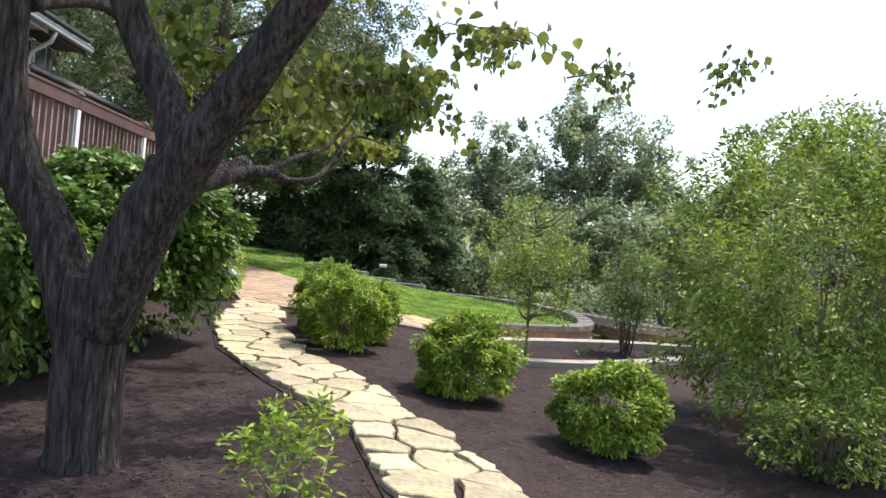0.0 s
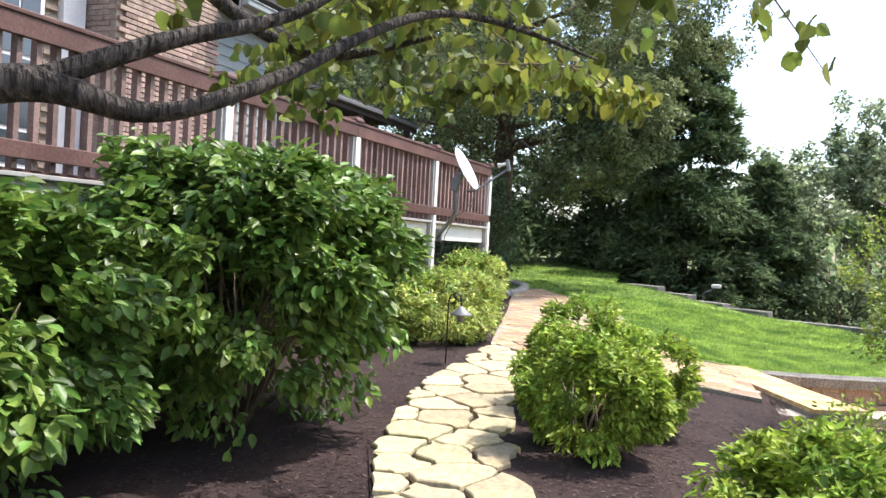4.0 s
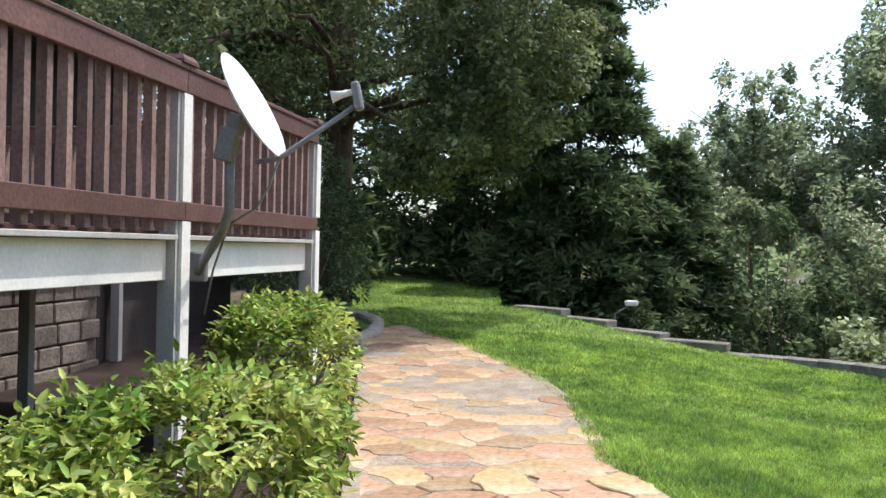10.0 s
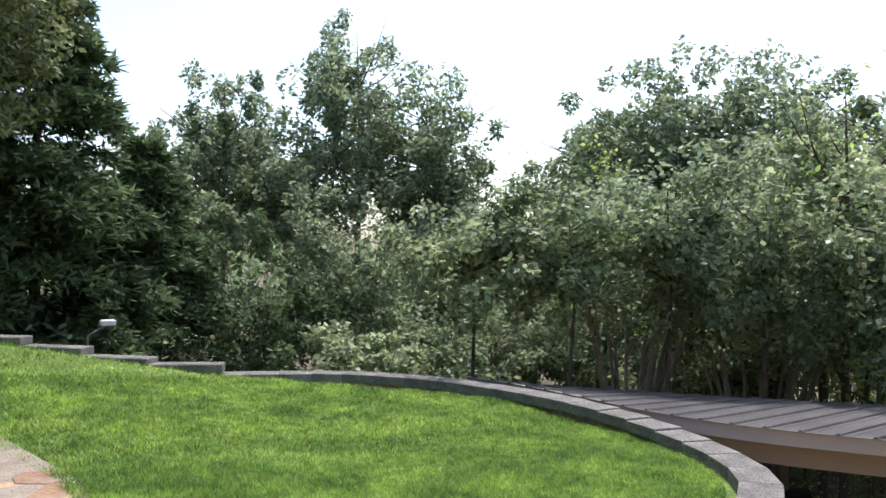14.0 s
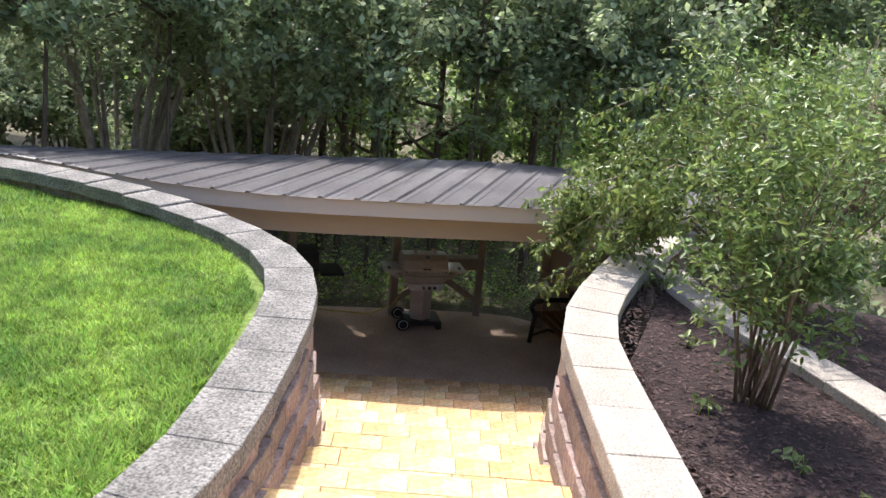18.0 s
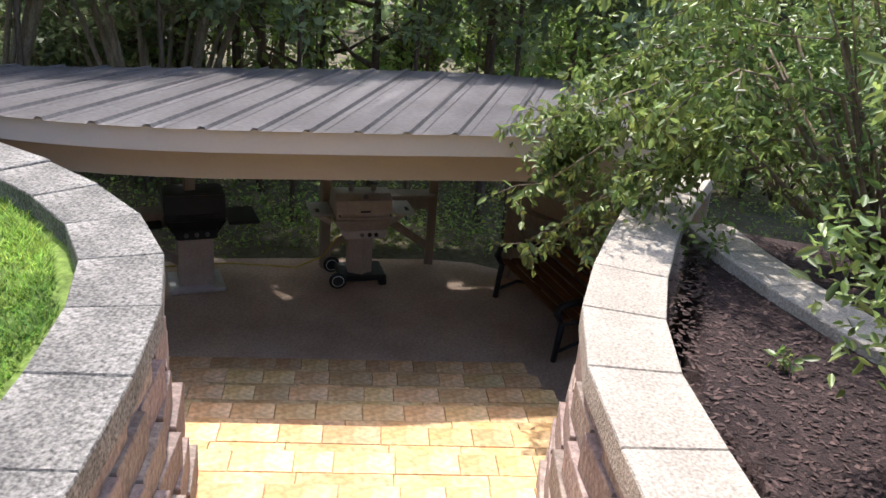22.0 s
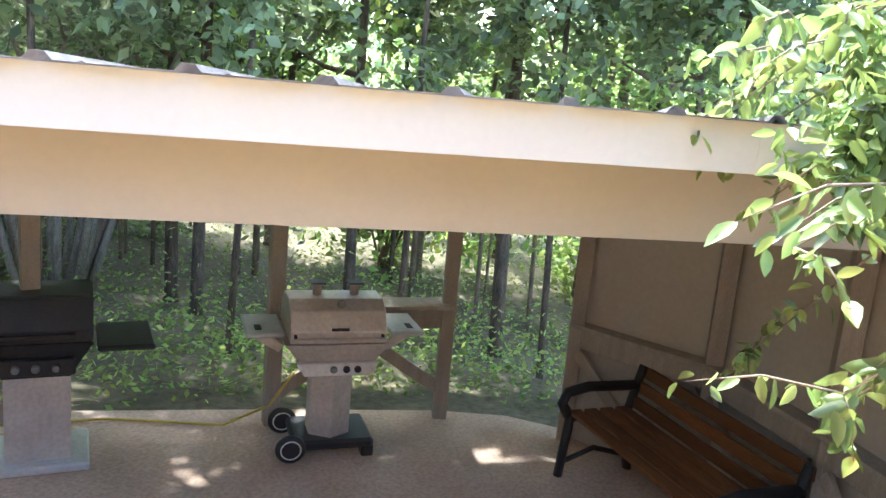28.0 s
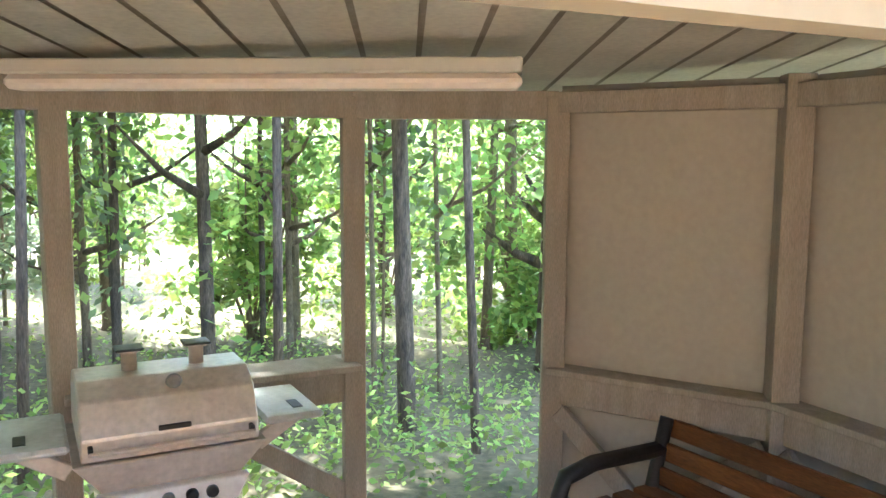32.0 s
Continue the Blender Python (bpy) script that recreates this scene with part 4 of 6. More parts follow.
# long low porch roof that runs on beyond the siding's corner
hbeam("porch_fascia", -5.2, 0.58, 0.0, 4.16, 0.04, 0.2, M_DKSIDE, None, 0.004, "dark brown porch fascia")
hbeam("porch_gutter", -5.2, 0.58, -0.07, 4.21, 0.1, 0.09, M_GREYM, None, 0.015)
hbeam("porch_roof", -5.2, 0.58, 0.65, 4.30, 1.25, 0.07, M_SHINGLE, None, 0.0, "dark shingle porch roof")
# porch wall, its colour darkened for the shade under the roof
house_box("wall", -5.0, 0.6, 0.95, 1.2, 1.81, 4.2, M_DKSIDE, "siding wall of the porch, coloured dark for the shade there")
# added dark sheet in place of the deep shade below the porch floor
house_box("shade_sheet", -5.0, -1.56, -0.63, -0.53, -0.2, 1.675, M_DKSIDE, "dark sheet standing in for the shade under the porch")
house_box("porch_floor", -5.0, -0.05, -0.9, 1.25, 1.68, 1.8, M_BROWN)
for s in (-4.8, -2.4):
    part("porch_post", beambm(house_pt(s, 0.05, 1.8), house_pt(s, 0.05, 4.08), 0.12, 0.12, 0.005), M_DKSIDE, house)
hbeam("upper_roof", -1.3, 13.5, 1.6, 6.5, 3.2, 0.1, M_SHINGLE)
# stone block foundation under the deck
found = tagged(new("wall_foundation"), "brown stone block foundation wall under the deck", "wall", kind="structure")
part("core", beambm(deck_pt(-1.55, 3.12, 0.72), deck_pt(11.0, 3.12, 0.72), 0.1, 1.95), M_DARKST, found)
for r in range(6):
    s = -1.52 + 0.21 * (r % 2)
    while s < 4.6:
        ln = R.uniform(0.34, 0.62)
        part("stone", beambm(deck_pt(s, 3.05, 0.30 + r * 0.225), deck_pt(s + ln - 0.018, 3.05, 0.30 + r * 0.225), 0.08 + R.uniform(0, 0.02), 0.207, 0.014), M_DARKST, found)
        s += ln
fp = tagged(new("porch_leg"), "slim grey timber leg under the porch floor", "post")
part("shaft", beambm(deck_pt(-1.75, 2.95, 0.2), deck_pt(-1.75, 2.95, 1.68), 0.1, 0.1, 0.004), M_GREYW, fp)


# bricks, nearest 300 as parts
def bricks():
    base = mesh_of("brick", boxbm(-0.1, 0.1, -0.02, 0.045, -0.028, 0.028, 0.003), M_BRICK)
    ang = math.degrees(math.atan2(-DU.y, -DU.x))
    front, other = [], []
    for row in range(64):
        z = 1.75 + row * 0.072
        for k in range(10):
            s = 2.47 + k * 0.207 + 0.1 * (row % 2)
            if s < 4.36:
                front.append((s, z))
        for k in range(40):
            s = 4.98 + k * 0.212 + 0.106 * (row % 2)
            if not any(ws - 0.12 < s < ws + 1.17 and 2.05 < z < 4.45 for ws in WIN_S):
                other.append((s, z))
    front.sort(key=lambda q: abs(q[1] - 3.2) + 0.01 * q[0])
    for s, z in front[:300]:
        o = new("brick", base)
        o.parent = brickwall
        p = house_pt(s, 0.03, z)
        o.matrix_basis = pose(p.x, p.y, p.z, 0, 0, ang)
    bm = bmesh.new()
    for s, z in front[300:]:
        beam(bm, house_pt(s - 0.1, 0.02, z), house_pt(s + 0.1, 0.02, z), 0.07, 0.056)
    for row in range(64):
        for k in range(3):
            b = 0.14 + 0.21 * k - 0.1 * (row % 2)
            if b > 0.05:
                beam(bm, house_pt(4.44, b - 0.1, 1.75 + row * 0.072), house_pt(4.44, b + 0.1, 1.75 + row * 0.072), 0.03, 0.056)
    part("brick_field", bm, M_BRICK, brickwall)["kind"] = "stuff"
    bm = bmesh.new()
    for s, z in other:
        beam(bm, house_pt(s - 0.1, 0.6, z), house_pt(s + 0.1, 0.6, z), 0.07, 0.056)
    part("brick_field", bm, M_BRICK, backwall)["kind"] = "stuff"


bricks()

# ---- satellite dish on the deck post ----
DB = Vector((-1.66, 14.1, 0))
dish = thing("satellite_dish", "pale grey oval satellite dish on a bent grey pole mount", "satellite dish", DB)
bm = bmesh.new()
axis = Vector((0.87, -0.09, 0.48)).normalized()
rot = axis.to_track_quat("Z", "Y").to_matrix().to_4x4()
prof = [(r, 0.55 * r * r) for r in (0.001, 0.06, 0.12, 0.18, 0.23, 0.262)]
rings = []
for r, z in prof + [(0.266, 0.036), (0.23, 0.017), (0.14, -0.002), (0.001, -0.014)]:
    rings.append([bm.verts.new((1.0 * r * math.cos(a), 1.17 * r * math.sin(a), z)) for a in (2 * math.pi * k / 40 for k in range(40))])
for a, b in zip(rings, rings[1:]):
    for k in range(40):
        bm.faces.new((a[k], a[(k + 1) % 40], b[(k + 1) % 40], b[k])).smooth = True
reflector = part("reflector", bm, M_DISH, dish)
DP = Vector((-1.6, 14.09, 2.45)) - DB
reflector.matrix_basis = Matrix.Translation(DP) @ rot
foot = deck_pt(2.13, -0.01, 1.60) - DB
hinge = Vector((-1.7, 14.1, 2.24)) - DB
bm = bmesh.new()
tube(bm, [foot + Vector((0.02, -0.02, -0.04)), foot + Vector((0.08, -0.1, 0.03)), Vector((-1.76, 14.2, 1.81)) - DB, Vector((-1.7, 14.12, 1.9)) - DB, hinge + Vector((0, 0, 0.06))], 0.027, 12)
part("pole", bm, M_GREYM, dish)
part("wall_bracket", beambm(foot + Vector((0.0, 0.0, -0.1)), foot + Vector((0.0, 0.0, 0.08)), 0.14, 0.05, 0.01), M_GREYM, dish)
brk = part("back_bracket", beambm(hinge + Vector((-0.03, 0, -0.07)), hinge + Vector((0.01, 0, 0.11)), 0.09, 0.10, 0.012), M_GREYM, dish)
part("clamp", beambm(hinge + Vector((0.02, 0.0, 0.06)), DP - axis * 0.06, 0.08, 0.08, 0.01), M_GREYM, brk)
bm = bmesh.new()
low = DP + Vector(rot.to_3x3() @ Vector((0, -0.305, 0.03)))
if low.z > DP.z:
    low = DP + Vector(rot.to_3x3() @ Vector((0, 0.305, 0.03)))
tip = DP + Vector((0.55, 0.07, 0.03))
tube(bm, [low + Vector((-0.12, 0, -0.03)), low + Vector((0, 0, -0.01)), tip], 0.015, 8)
part("feed_arm", bm, M_GREYM, dish)
part("feed_horn", beambm(tip + Vector((0.03, 0.0, -0.02)), tip + Vector((0.0, 0.0, 0.13)), 0.07, 0.045, 0.01), M_GREYM, dish)
bm = bmesh.new()
tube(bm, [tip + Vector((0.0, 0.0, 0.08)), tip + Vector((-0.07, -0.01, 0.06)), tip + Vector((-0.12, -0.02, 0.045))], [0.018, 0.02, 0.034], 12)
part("receiver", bm, M_WHITE, dish, "small white receiver on the feed arm")
bm = bmesh.new()
tube(bm, [low + Vector((0, 0, -0.02)), low + Vector((-0.05, 0, -0.16)), low + Vector((-0.12, 0.02, -0.27)), Vector((-1.72, 14.18, 1.84)) - DB, foot + Vector((0.14, -0.1, -0.02)), foot + Vector((0.05, 0.02, -0.3))], 0.007, 6)
part("cable", bm, M_GREYM, dish)


# ---- grills ----
def steel_grill():
    ang = math.degrees(math.atan2(-0.83, 0.55))
    g = thing("gas_grill", "stainless steel gas grill on a wheeled pedestal cart", "grill", (10.08, 15.905, FLOOR_Z), ang)
    g.scale = (0.98, 0.98, 0.94)
    # local: x along the front (from the cook's left to right), -y towards the cook
    def loft(sections, name, material, label=""):
        bm = bmesh.new()
        rings = [[bm.verts.new(v) for v in s] for s in sections]
        for a, b in zip(rings, rings[1:]):
            for k in range(len(a)):
                bm.faces.new((a[k], a[(k + 1) % len(a)], b[(k + 1) % len(b)], b[k]))
        bm.faces.new(rings[0][::-1])
        bm.faces.new(rings[-1])
        bmesh.ops.recalc_face_normals(bm, faces=bm.faces)
        bmesh.ops.bevel(bm, geom=bm.edges[:], offset=0.006, segments=1, affect="EDGES")
        return part(name, bm, material, g, label)
    lidp = [(-0.26, 0.82), (-0.26, 0.90), (-0.20, 1.02), (-0.10, 1.075), (0.10, 1.075), (0.2, 1.0), (0.24, 0.84)]
    lid = loft([[(-0.30, y, z) for y, z in lidp], [(0.30, y, z) for y, z in lidp]], "lid", M_STEEL)
    for x in (-0.11, 0.13):
        bm = bmesh.new()
        lathe(bm, [(0.028, 1.07), (0.028, 1.14), (0.045, 1.145), (0.045, 1.155), (0.02, 1.158)], 16, Matrix.Translation((x, 0.0, 0)))
        part("chimney", bm, M_STEEL, lid)
        part("chimney_cap", boxbm(x - 0.05, x + 0.05, -0.05, 0.05, 1.153, 1.163, 0.004), M_BLACK, lid)
    bm = bmesh.new()
    lathe(bm, [(0.028, 0), (0.028, 0.02), (0.02, 0.026)], 16, Matrix.Translation((0.02, -0.155, 1.05)) @ Euler((radians(65), 0, 0)).to_matrix().to_4x4())
    part("thermometer", bm, M_GREYM, lid)
    part("nameplate", boxbm(-0.05, 0.06, -0.268, -0.258, 0.905, 0.925, 0.003), M_BLACK, lid)
    for x in (-0.27, 0.27):
        part("handle_bracket", boxbm(x - 0.008, x + 0.008, -0.295, -0.25, 0.855, 0.885, 0.003), M_BLACK, lid)
    part("handle", beambm((-0.28, -0.305, 0.865), (0.28, -0.30, 0.865), 0.016, 0.016, 0.005), M_STEEL, lid)
    loft([[(-0.33, -0.27, 0.815), (0.33, -0.27, 0.815), (0.33, 0.25, 0.815), (-0.33, 0.25, 0.815)], [(-0.16, -0.22, 0.60), (0.16, -0.22, 0.60), (0.16, 0.16, 0.60), (-0.16, 0.16, 0.60)]][::-1], "firebox", M_STEEL, "flared steel firebox")
    panel = loft([[(-0.26, -0.285, 0.70), (0.26, -0.285, 0.70), (0.26, -0.24, 0.70), (-0.26, -0.24, 0.70)], [(-0.21, -0.30, 0.615), (0.21, -0.30, 0.615), (0.21, -0.22, 0.615), (-0.21, -0.22, 0.615)]], "control_panel", M_ALU)
    for x in (-0.06, 0.02, 0.09):
        bm = bmesh.new()
        lathe(bm, [(0.022, 0), (0.022, 0.018), (0.017, 0.026)], 14, Matrix.Translation((x + 0.03, -0.288, 0.66)) @ Euler((radians(96), 0, 0)).to_matrix().to_4x4())
        part("knob", bm, M_BLACK if x > -0.05 else M_GREYM, panel)
    for sx, nm in ((-1, "left"), (1, "right")):
        shelf = part("side_shelf", boxbm(min(sx * 0.33, sx * 0.56), max(sx * 0.33, sx * 0.56), -0.24, 0.18, 0.855, 0.885, 0.012), M_ALU, g, "cast aluminium side shelf")
        part("shelf_slot", boxbm(min(sx * 0.46, sx * 0.50), max(sx * 0.46, sx * 0.50), -0.16, -0.06, 0.884, 0.889, 0.002), M_BLACK, shelf)
        part("shelf_bracket", beambm((sx * 0.33, -0.1, 0.74), (sx * 0.5, -0.1, 0.85), 0.03, 0.06, 0.004), M_STEEL, shelf)
    bm = bmesh.new()
    hexp = [(0.15 * math.cos(radians(60 * k + 30)), 0.15 * math.sin(radians(60 * k + 30))) for k in range(6)]
    prism(bm, [(x, y - 0.03) for x, y in hexp], 0.12, 0.61, 0.005)
    part("pedestal", bm, M_STEEL, g, "six-sided steel pedestal")
    part("cart_base", boxbm(-0.24, 0.28, -0.22, 0.2, 0.06, 0.13, 0.02), M_BLACK, g)
    part("base_foot", boxbm(0.20, 0.28, -0.22, -0.12, 0.0, 0.08, 0.01), M_BLACK, g)
    part("base_foot", boxbm(0.20, 0.28, 0.10, 0.2, 0.0, 0.08, 0.01), M_BLACK, g)
    for y in (-0.24, 0.2):
        bm = bmesh.new()
        lathe(bm, [(0.004, -0.016), (0.05, -0.02), (0.085, -0.02), (0.095, -0.01), (0.095, 0.01), (0.085, 0.02), (0.05, 0.02), (0.004, 0.016)], 24, Matrix.Translation((-0.26, y, 0.095)) @ Euler((radians(90), 0, 0)).to_matrix().to_4x4())
        wh = part("wheel", bm, M_BLACK, g)
        bm = bmesh.new()
        lathe(bm, [(0.066, -0.022), (0.066, 0.024), (0.058, 0.024), (0.058, -0.022)], 24, Matrix.Translation((-0.26, y, 0.095)) @ Euler((radians(90), 0, 0)).to_matrix().to_4x4())
        part("hub", bm, M_WHITE, wh, "white wheel rim")
    return g


def black_grill():
    g = thing("gas_grill", "black cast gas grill on a grey steel pedestal", "grill", (9.18, 17.33, FLOOR_Z), math.degrees(math.atan2(-0.83, 0.55)) + 6)
    bm = bmesh.new()
    lidp = [(-0.25, 0.78), (-0.25, 0.84), (-0.17, 1.03), (0.12, 1.05), (0.22, 0.96), (0.24, 0.80)]
    rings = [[bm.verts.new((x, y, z)) for y, z in lidp] for x in (-0.29, 0.29)]
    for k in range(len(lidp)):
        bm.faces.new((rings[0][k], rings[0][(k + 1) % 6], rings[1][(k + 1) % 6], rings[1][k]))
    bm.faces.new(rings[0][::-1])
    bm.faces.new(rings[1])
    bmesh.ops.recalc_face_normals(bm, faces=bm.faces)
    bmesh.ops.bevel(bm, geom=bm.edges[:], offset=0.015, segments=2, affect="EDGES")
    lid = part("lid", bm, M_BLACK, g)
    part("handle", beambm((-0.2, -0.30, 0.84), (0.2, -0.30, 0.84), 0.025, 0.025, 0.006), M_BLACK, lid)
    bm = bmesh.new()
    rings = [[bm.verts.new(v) for v in s] for s in ([(-0.29, -0.26, 0.78), (0.29, -0.26, 0.78), (0.29, 0.24, 0.78), (-0.29, 0.24, 0.78)], [(-0.17, -0.2, 0.57), (0.17, -0.2, 0.57), (0.17, 0.15, 0.57), (-0.17, 0.15, 0.57)])]
    for k in range(4):
        bm.faces.new((rings[1][k], rings[1][(k + 1) % 4], rings[0][(k + 1) % 4], rings[0][k]))
    bm.faces.new(rings[0])
    bm.faces.new(rings[1][::-1])
    bmesh.ops.recalc_face_normals(bm, faces=bm.faces)
    part("firebox", bm, M_BLACK, g)
    panel = part("control_panel", boxbm(-0.2, 0.2, -0.27, -0.24, 0.6, 0.7, 0.01), M_BLACK, g)
    for x in (-0.1, 0.0, 0.1):
        bm = bmesh.new()
        lathe(bm, [(0.022, 0), (0.022, 0.02), (0.016, 0.028)], 14, Matrix.Translation((x, -0.27, 0.65)) @ Euler((radians(90), 0, 0)).to_matrix().to_4x4())
        part("knob", bm, M_GREYM, panel)
    for sx in (-1, 1):
        part("side_shelf", boxbm(min(sx * 0.31, sx * 0.62), max(sx * 0.31, sx * 0.62), -0.26, 0.2, 0.72, 0.755, 0.012), M_BLACK, g)
    bm = bmesh.new()
    prism(bm, [(-0.17, -0.15), (0.17, -0.15), (0.17, 0.15), (-0.17, 0.15)], 0.05, 0.58, 0.006)
    part("pedestal", bm, M_STEEL, g, "grey steel pedestal")
    part("base_plate", boxbm(-0.27, 0.27, -0.24, 0.24, 0.0, 0.05, 0.01), M_ALU, g, "pale metal base plate")
    return g


steel_grill()
black_grill()


# ---- bench along the panel wall ----
def bench():
    o, d, nn = Vector((10.58, 14.06, 0)), Vector((-0.8, -0.6, 0)), Vector((-0.6, 0.8, 0))
    ang = math.degrees(math.atan2(d.y, d.x))
    t = thing("bench", "garden bench with orange-brown wooden slats and black cast iron ends", "bench", (o.x, o.y, FLOOR_Z), ang)
    side = 1 if (Matrix.Rotation(radians(ang), 3, "Z") @ Vector((0, 1, 0))).dot(nn) > 0 else -1
    L = 1.38
    for x in (0.0, L):
        e = part("end_frame", new_end(side), M_BLACK, t, "black cast iron bench end")
        e.location = (x, 0, 0)
    for k in range(4):
        part("seat_slat", boxbm(-0.02, L + 0.02, side * (0.02 + 0.115 * k) - 0.045, side * (0.02 + 0.115 * k) + 0.045, 0.41, 0.435, 0.006), M_BWOOD, t)
    for k in range(3):
        z = 0.475 + 0.095 * k
        y = -side * (0.05 + 0.035 * k)
        part("back_slat", boxbm(-0.02, L + 0.02, y - 0.012, y + 0.012, z - 0.04, z + 0.04, 0.006), M_BWOOD, t)
    return t


def new_end(side):
    bm = bmesh.new()
    tube(bm, [(0, side * 0.44, 0), (0, side * 0.42, 0.2), (0, side * 0.40, 0.41)], 0.03, 8)
    tube(bm, [(0, -side * 0.08, 0), (0, -side * 0.03, 0.2), (0, -side * 0.02, 0.41), (0, -side * 0.06, 0.56), (0, -side * 0.10, 0.71)], 0.03, 8)
    tube(bm, [(0, side * 0.42, 0.39), (0, -side * 0.03, 0.39)], 0.028, 8)
    tube(bm, [(0, side * 0.42, 0.41), (0, side * 0.47, 0.49), (0, side * 0.44, 0.56), (0, side * 0.3, 0.59), (0, -side * 0.07, 0.58)], 0.034, 8)
    tube(bm, [(0, side * 0.40, 0.1), (0, side * 0.2, 0.17), (0, -side * 0.05, 0.1)], 0.018, 6)
    return bm


bench()
bucket = thing("bucket", "small white plastic bucket on the slab floor", "bucket", (8.95, 13.2, FLOOR_Z))
bm = bmesh.new()
lathe(bm, [(0.11, 0.0), (0.135, 0.26), (0.145, 0.262), (0.145, 0.28), (0.128, 0.28), (0.105, 0.02)], 24)
part("body", bm, M_WHITE, bucket)

# garden hose lying along the slab's edge
hose = bmesh.new()
tube(hose, [(9.0, 18.3, FLOOR_Z + 0.012), (9.3, 17.95, FLOOR_Z + 0.012), (9.75, 17.3, FLOOR_Z + 0.02), (10.0, 16.6, FLOOR_Z + 0.02), (10.15, 16.35, FLOOR_Z + 0.15), (10.2, 16.2, FLOOR_Z + 0.4)], 0.010, 6)
tagged(part("gas_hose", hose, M_HOSE), "thin yellow gas hose trailing along the slab edge", "hose")

# ---- stepped caps of the lawn's far edge ----
for (a, b, z) in STEP_WALLS:
    w = thing("edge_block", "long weathered concrete block stepping down the lawn's edge", "block", group="stepped lawn edging")
    d = Vector((b[0] - a[0], b[1] - a[1], 0))
    part("cap", beambm((a[0], a[1], z - 0.06), (b[0], b[1], z - 0.06), 0.30, 0.12, 0.012), M_CAPDK, w)
    part("base", beambm((a[0], a[1], z - 0.42), (b[0], b[1], z - 0.42), 0.24, 0.6, 0.006), M_BLOCK, w)
# spot light on a stake
sp = thing("garden_spotlight", "small white garden spotlight on a bent arm", "garden light", (2.45, 25.3, gzf(2.45, 25.3)))
bm = bmesh.new()
tube(bm, [(-0.3, 0, 0), (-0.3, 0, 1.05), (-0.05, 0, 1.2)], 0.02, 6)
part("arm", bm, M_GREYM, sp)
part("lamp_head", boxbm(-0.12, 0.12, -0.07, 0.07, 1.2, 1.3, 0.02), M_WHITE, sp)
# path light on a shepherd's crook
pl = thing("path_light", "black metal shepherd's hook path light with a tin shade", "garden light", (-1.1, 11.6, gzf(-1.1, 11.6)))
bm = bmesh.new()
tube(bm, [(0, 0, -0.1), (0, 0, 0.62), (0.02, 0, 0.68), (0.07, 0, 0.71), (0.12, 0, 0.68), (0.13, 0, 0.58)], 0.008, 6)
part("hook", bm, M_BLACK, pl)
bm = bmesh.new()
lathe(bm, [(0.012, 0.58), (0.03, 0.56), (0.11, 0.50), (0.112, 0.49), (0.03, 0.50), (0.035, 0.42), (0.001, 0.42)], 20, Matrix.Translation((0.13, 0, 0)))
part("shade", bm, M_GREYM, pl)
# stone ring of the holly bed
ringt = thing("stone_edging", "ring of pale fieldstones round the holly bed", "edging", (0, 0, 0))
for k in range(26):
    a = radians(-95 + k * 7.5)
    x, y = -2.9 + 1.05 * math.cos(a), 21.3 + 1.7 * math.sin(a)
    bm = bmesh.new()
    bmesh.ops.create_icosphere(bm, subdivisions=1, radius=0.13)
    for v in bm.verts:
        v.co *= R.uniform(0.75, 1.15)
        v.co.z *= 0.7
    o = part("stone", bm, M_CAPLT, ringt)
    o.location = (x, y, gzf(x, y) + 0.06)


# ---- plants ----
def stems(parent, base, spread, height, count, r, material, name="stem"):
    for _ in range(count):
        a, k = R.uniform(0, 2 * math.pi), R.uniform(0.3, 1.0)
        tip = Vector((spread * k * math.cos(a), spread * k * math.sin(a), height * R.uniform(0.7, 1)))
        bm = bmesh.new()
        b = Vector((R.uniform(-0.08, 0.08), R.uniform(-0.08, 0.08), -0.05))
        tube(bm, [b, b.lerp(tip, 0.4) + Vector((R.uniform(-0.06, 0.06), R.uniform(-0.06, 0.06), 0.08)), tip], [r, r * 0.7, r * 0.25], 5)
        part(name, bm, material, parent)


def shrub(name, label, category, at, radii, n, leaf, material, clumps=60, clump_r=0.26, stem_n=7, shell=0.7, aspect=0.5, up=0.8, lift=0.0, flat=0.0, group="", droop=0.2, bare=0.0):
    x, y = at
    g = gzf(x, y)
    t = thing(name, label, category, (x, y, g), group=group)
    c = np.array([0, 0, radii[2] * 0.95 + lift])
    p = cloud(n, c, radii, shell, clumps, clump_r)
    if flat:
        p[:, 2] = np.minimum(p[:, 2], c[2] + radii[2] * flat + G.normal(0, 0.05, n))
    p = p[p[:, 2] > 0.03]
    if bare:
        p = p[(p[:, 2] > bare * G.uniform(0.55, 1.15, len(p))) | (G.uniform(0, 1, len(p)) < 0.1)]
    out = p - c
    out /= np.linalg.norm(out, axis=1)[:, None] + 1e-9
    part("foliage", leaf_mesh("foliage", p, leaf, material, aspect, droop, up, True, 0.35, out), None, t)
    stems(t, None, min(radii[:2]) * 0.7, radii[2] * 1.3 + lift, stem_n, 0.014, M_TWIG)
    return t


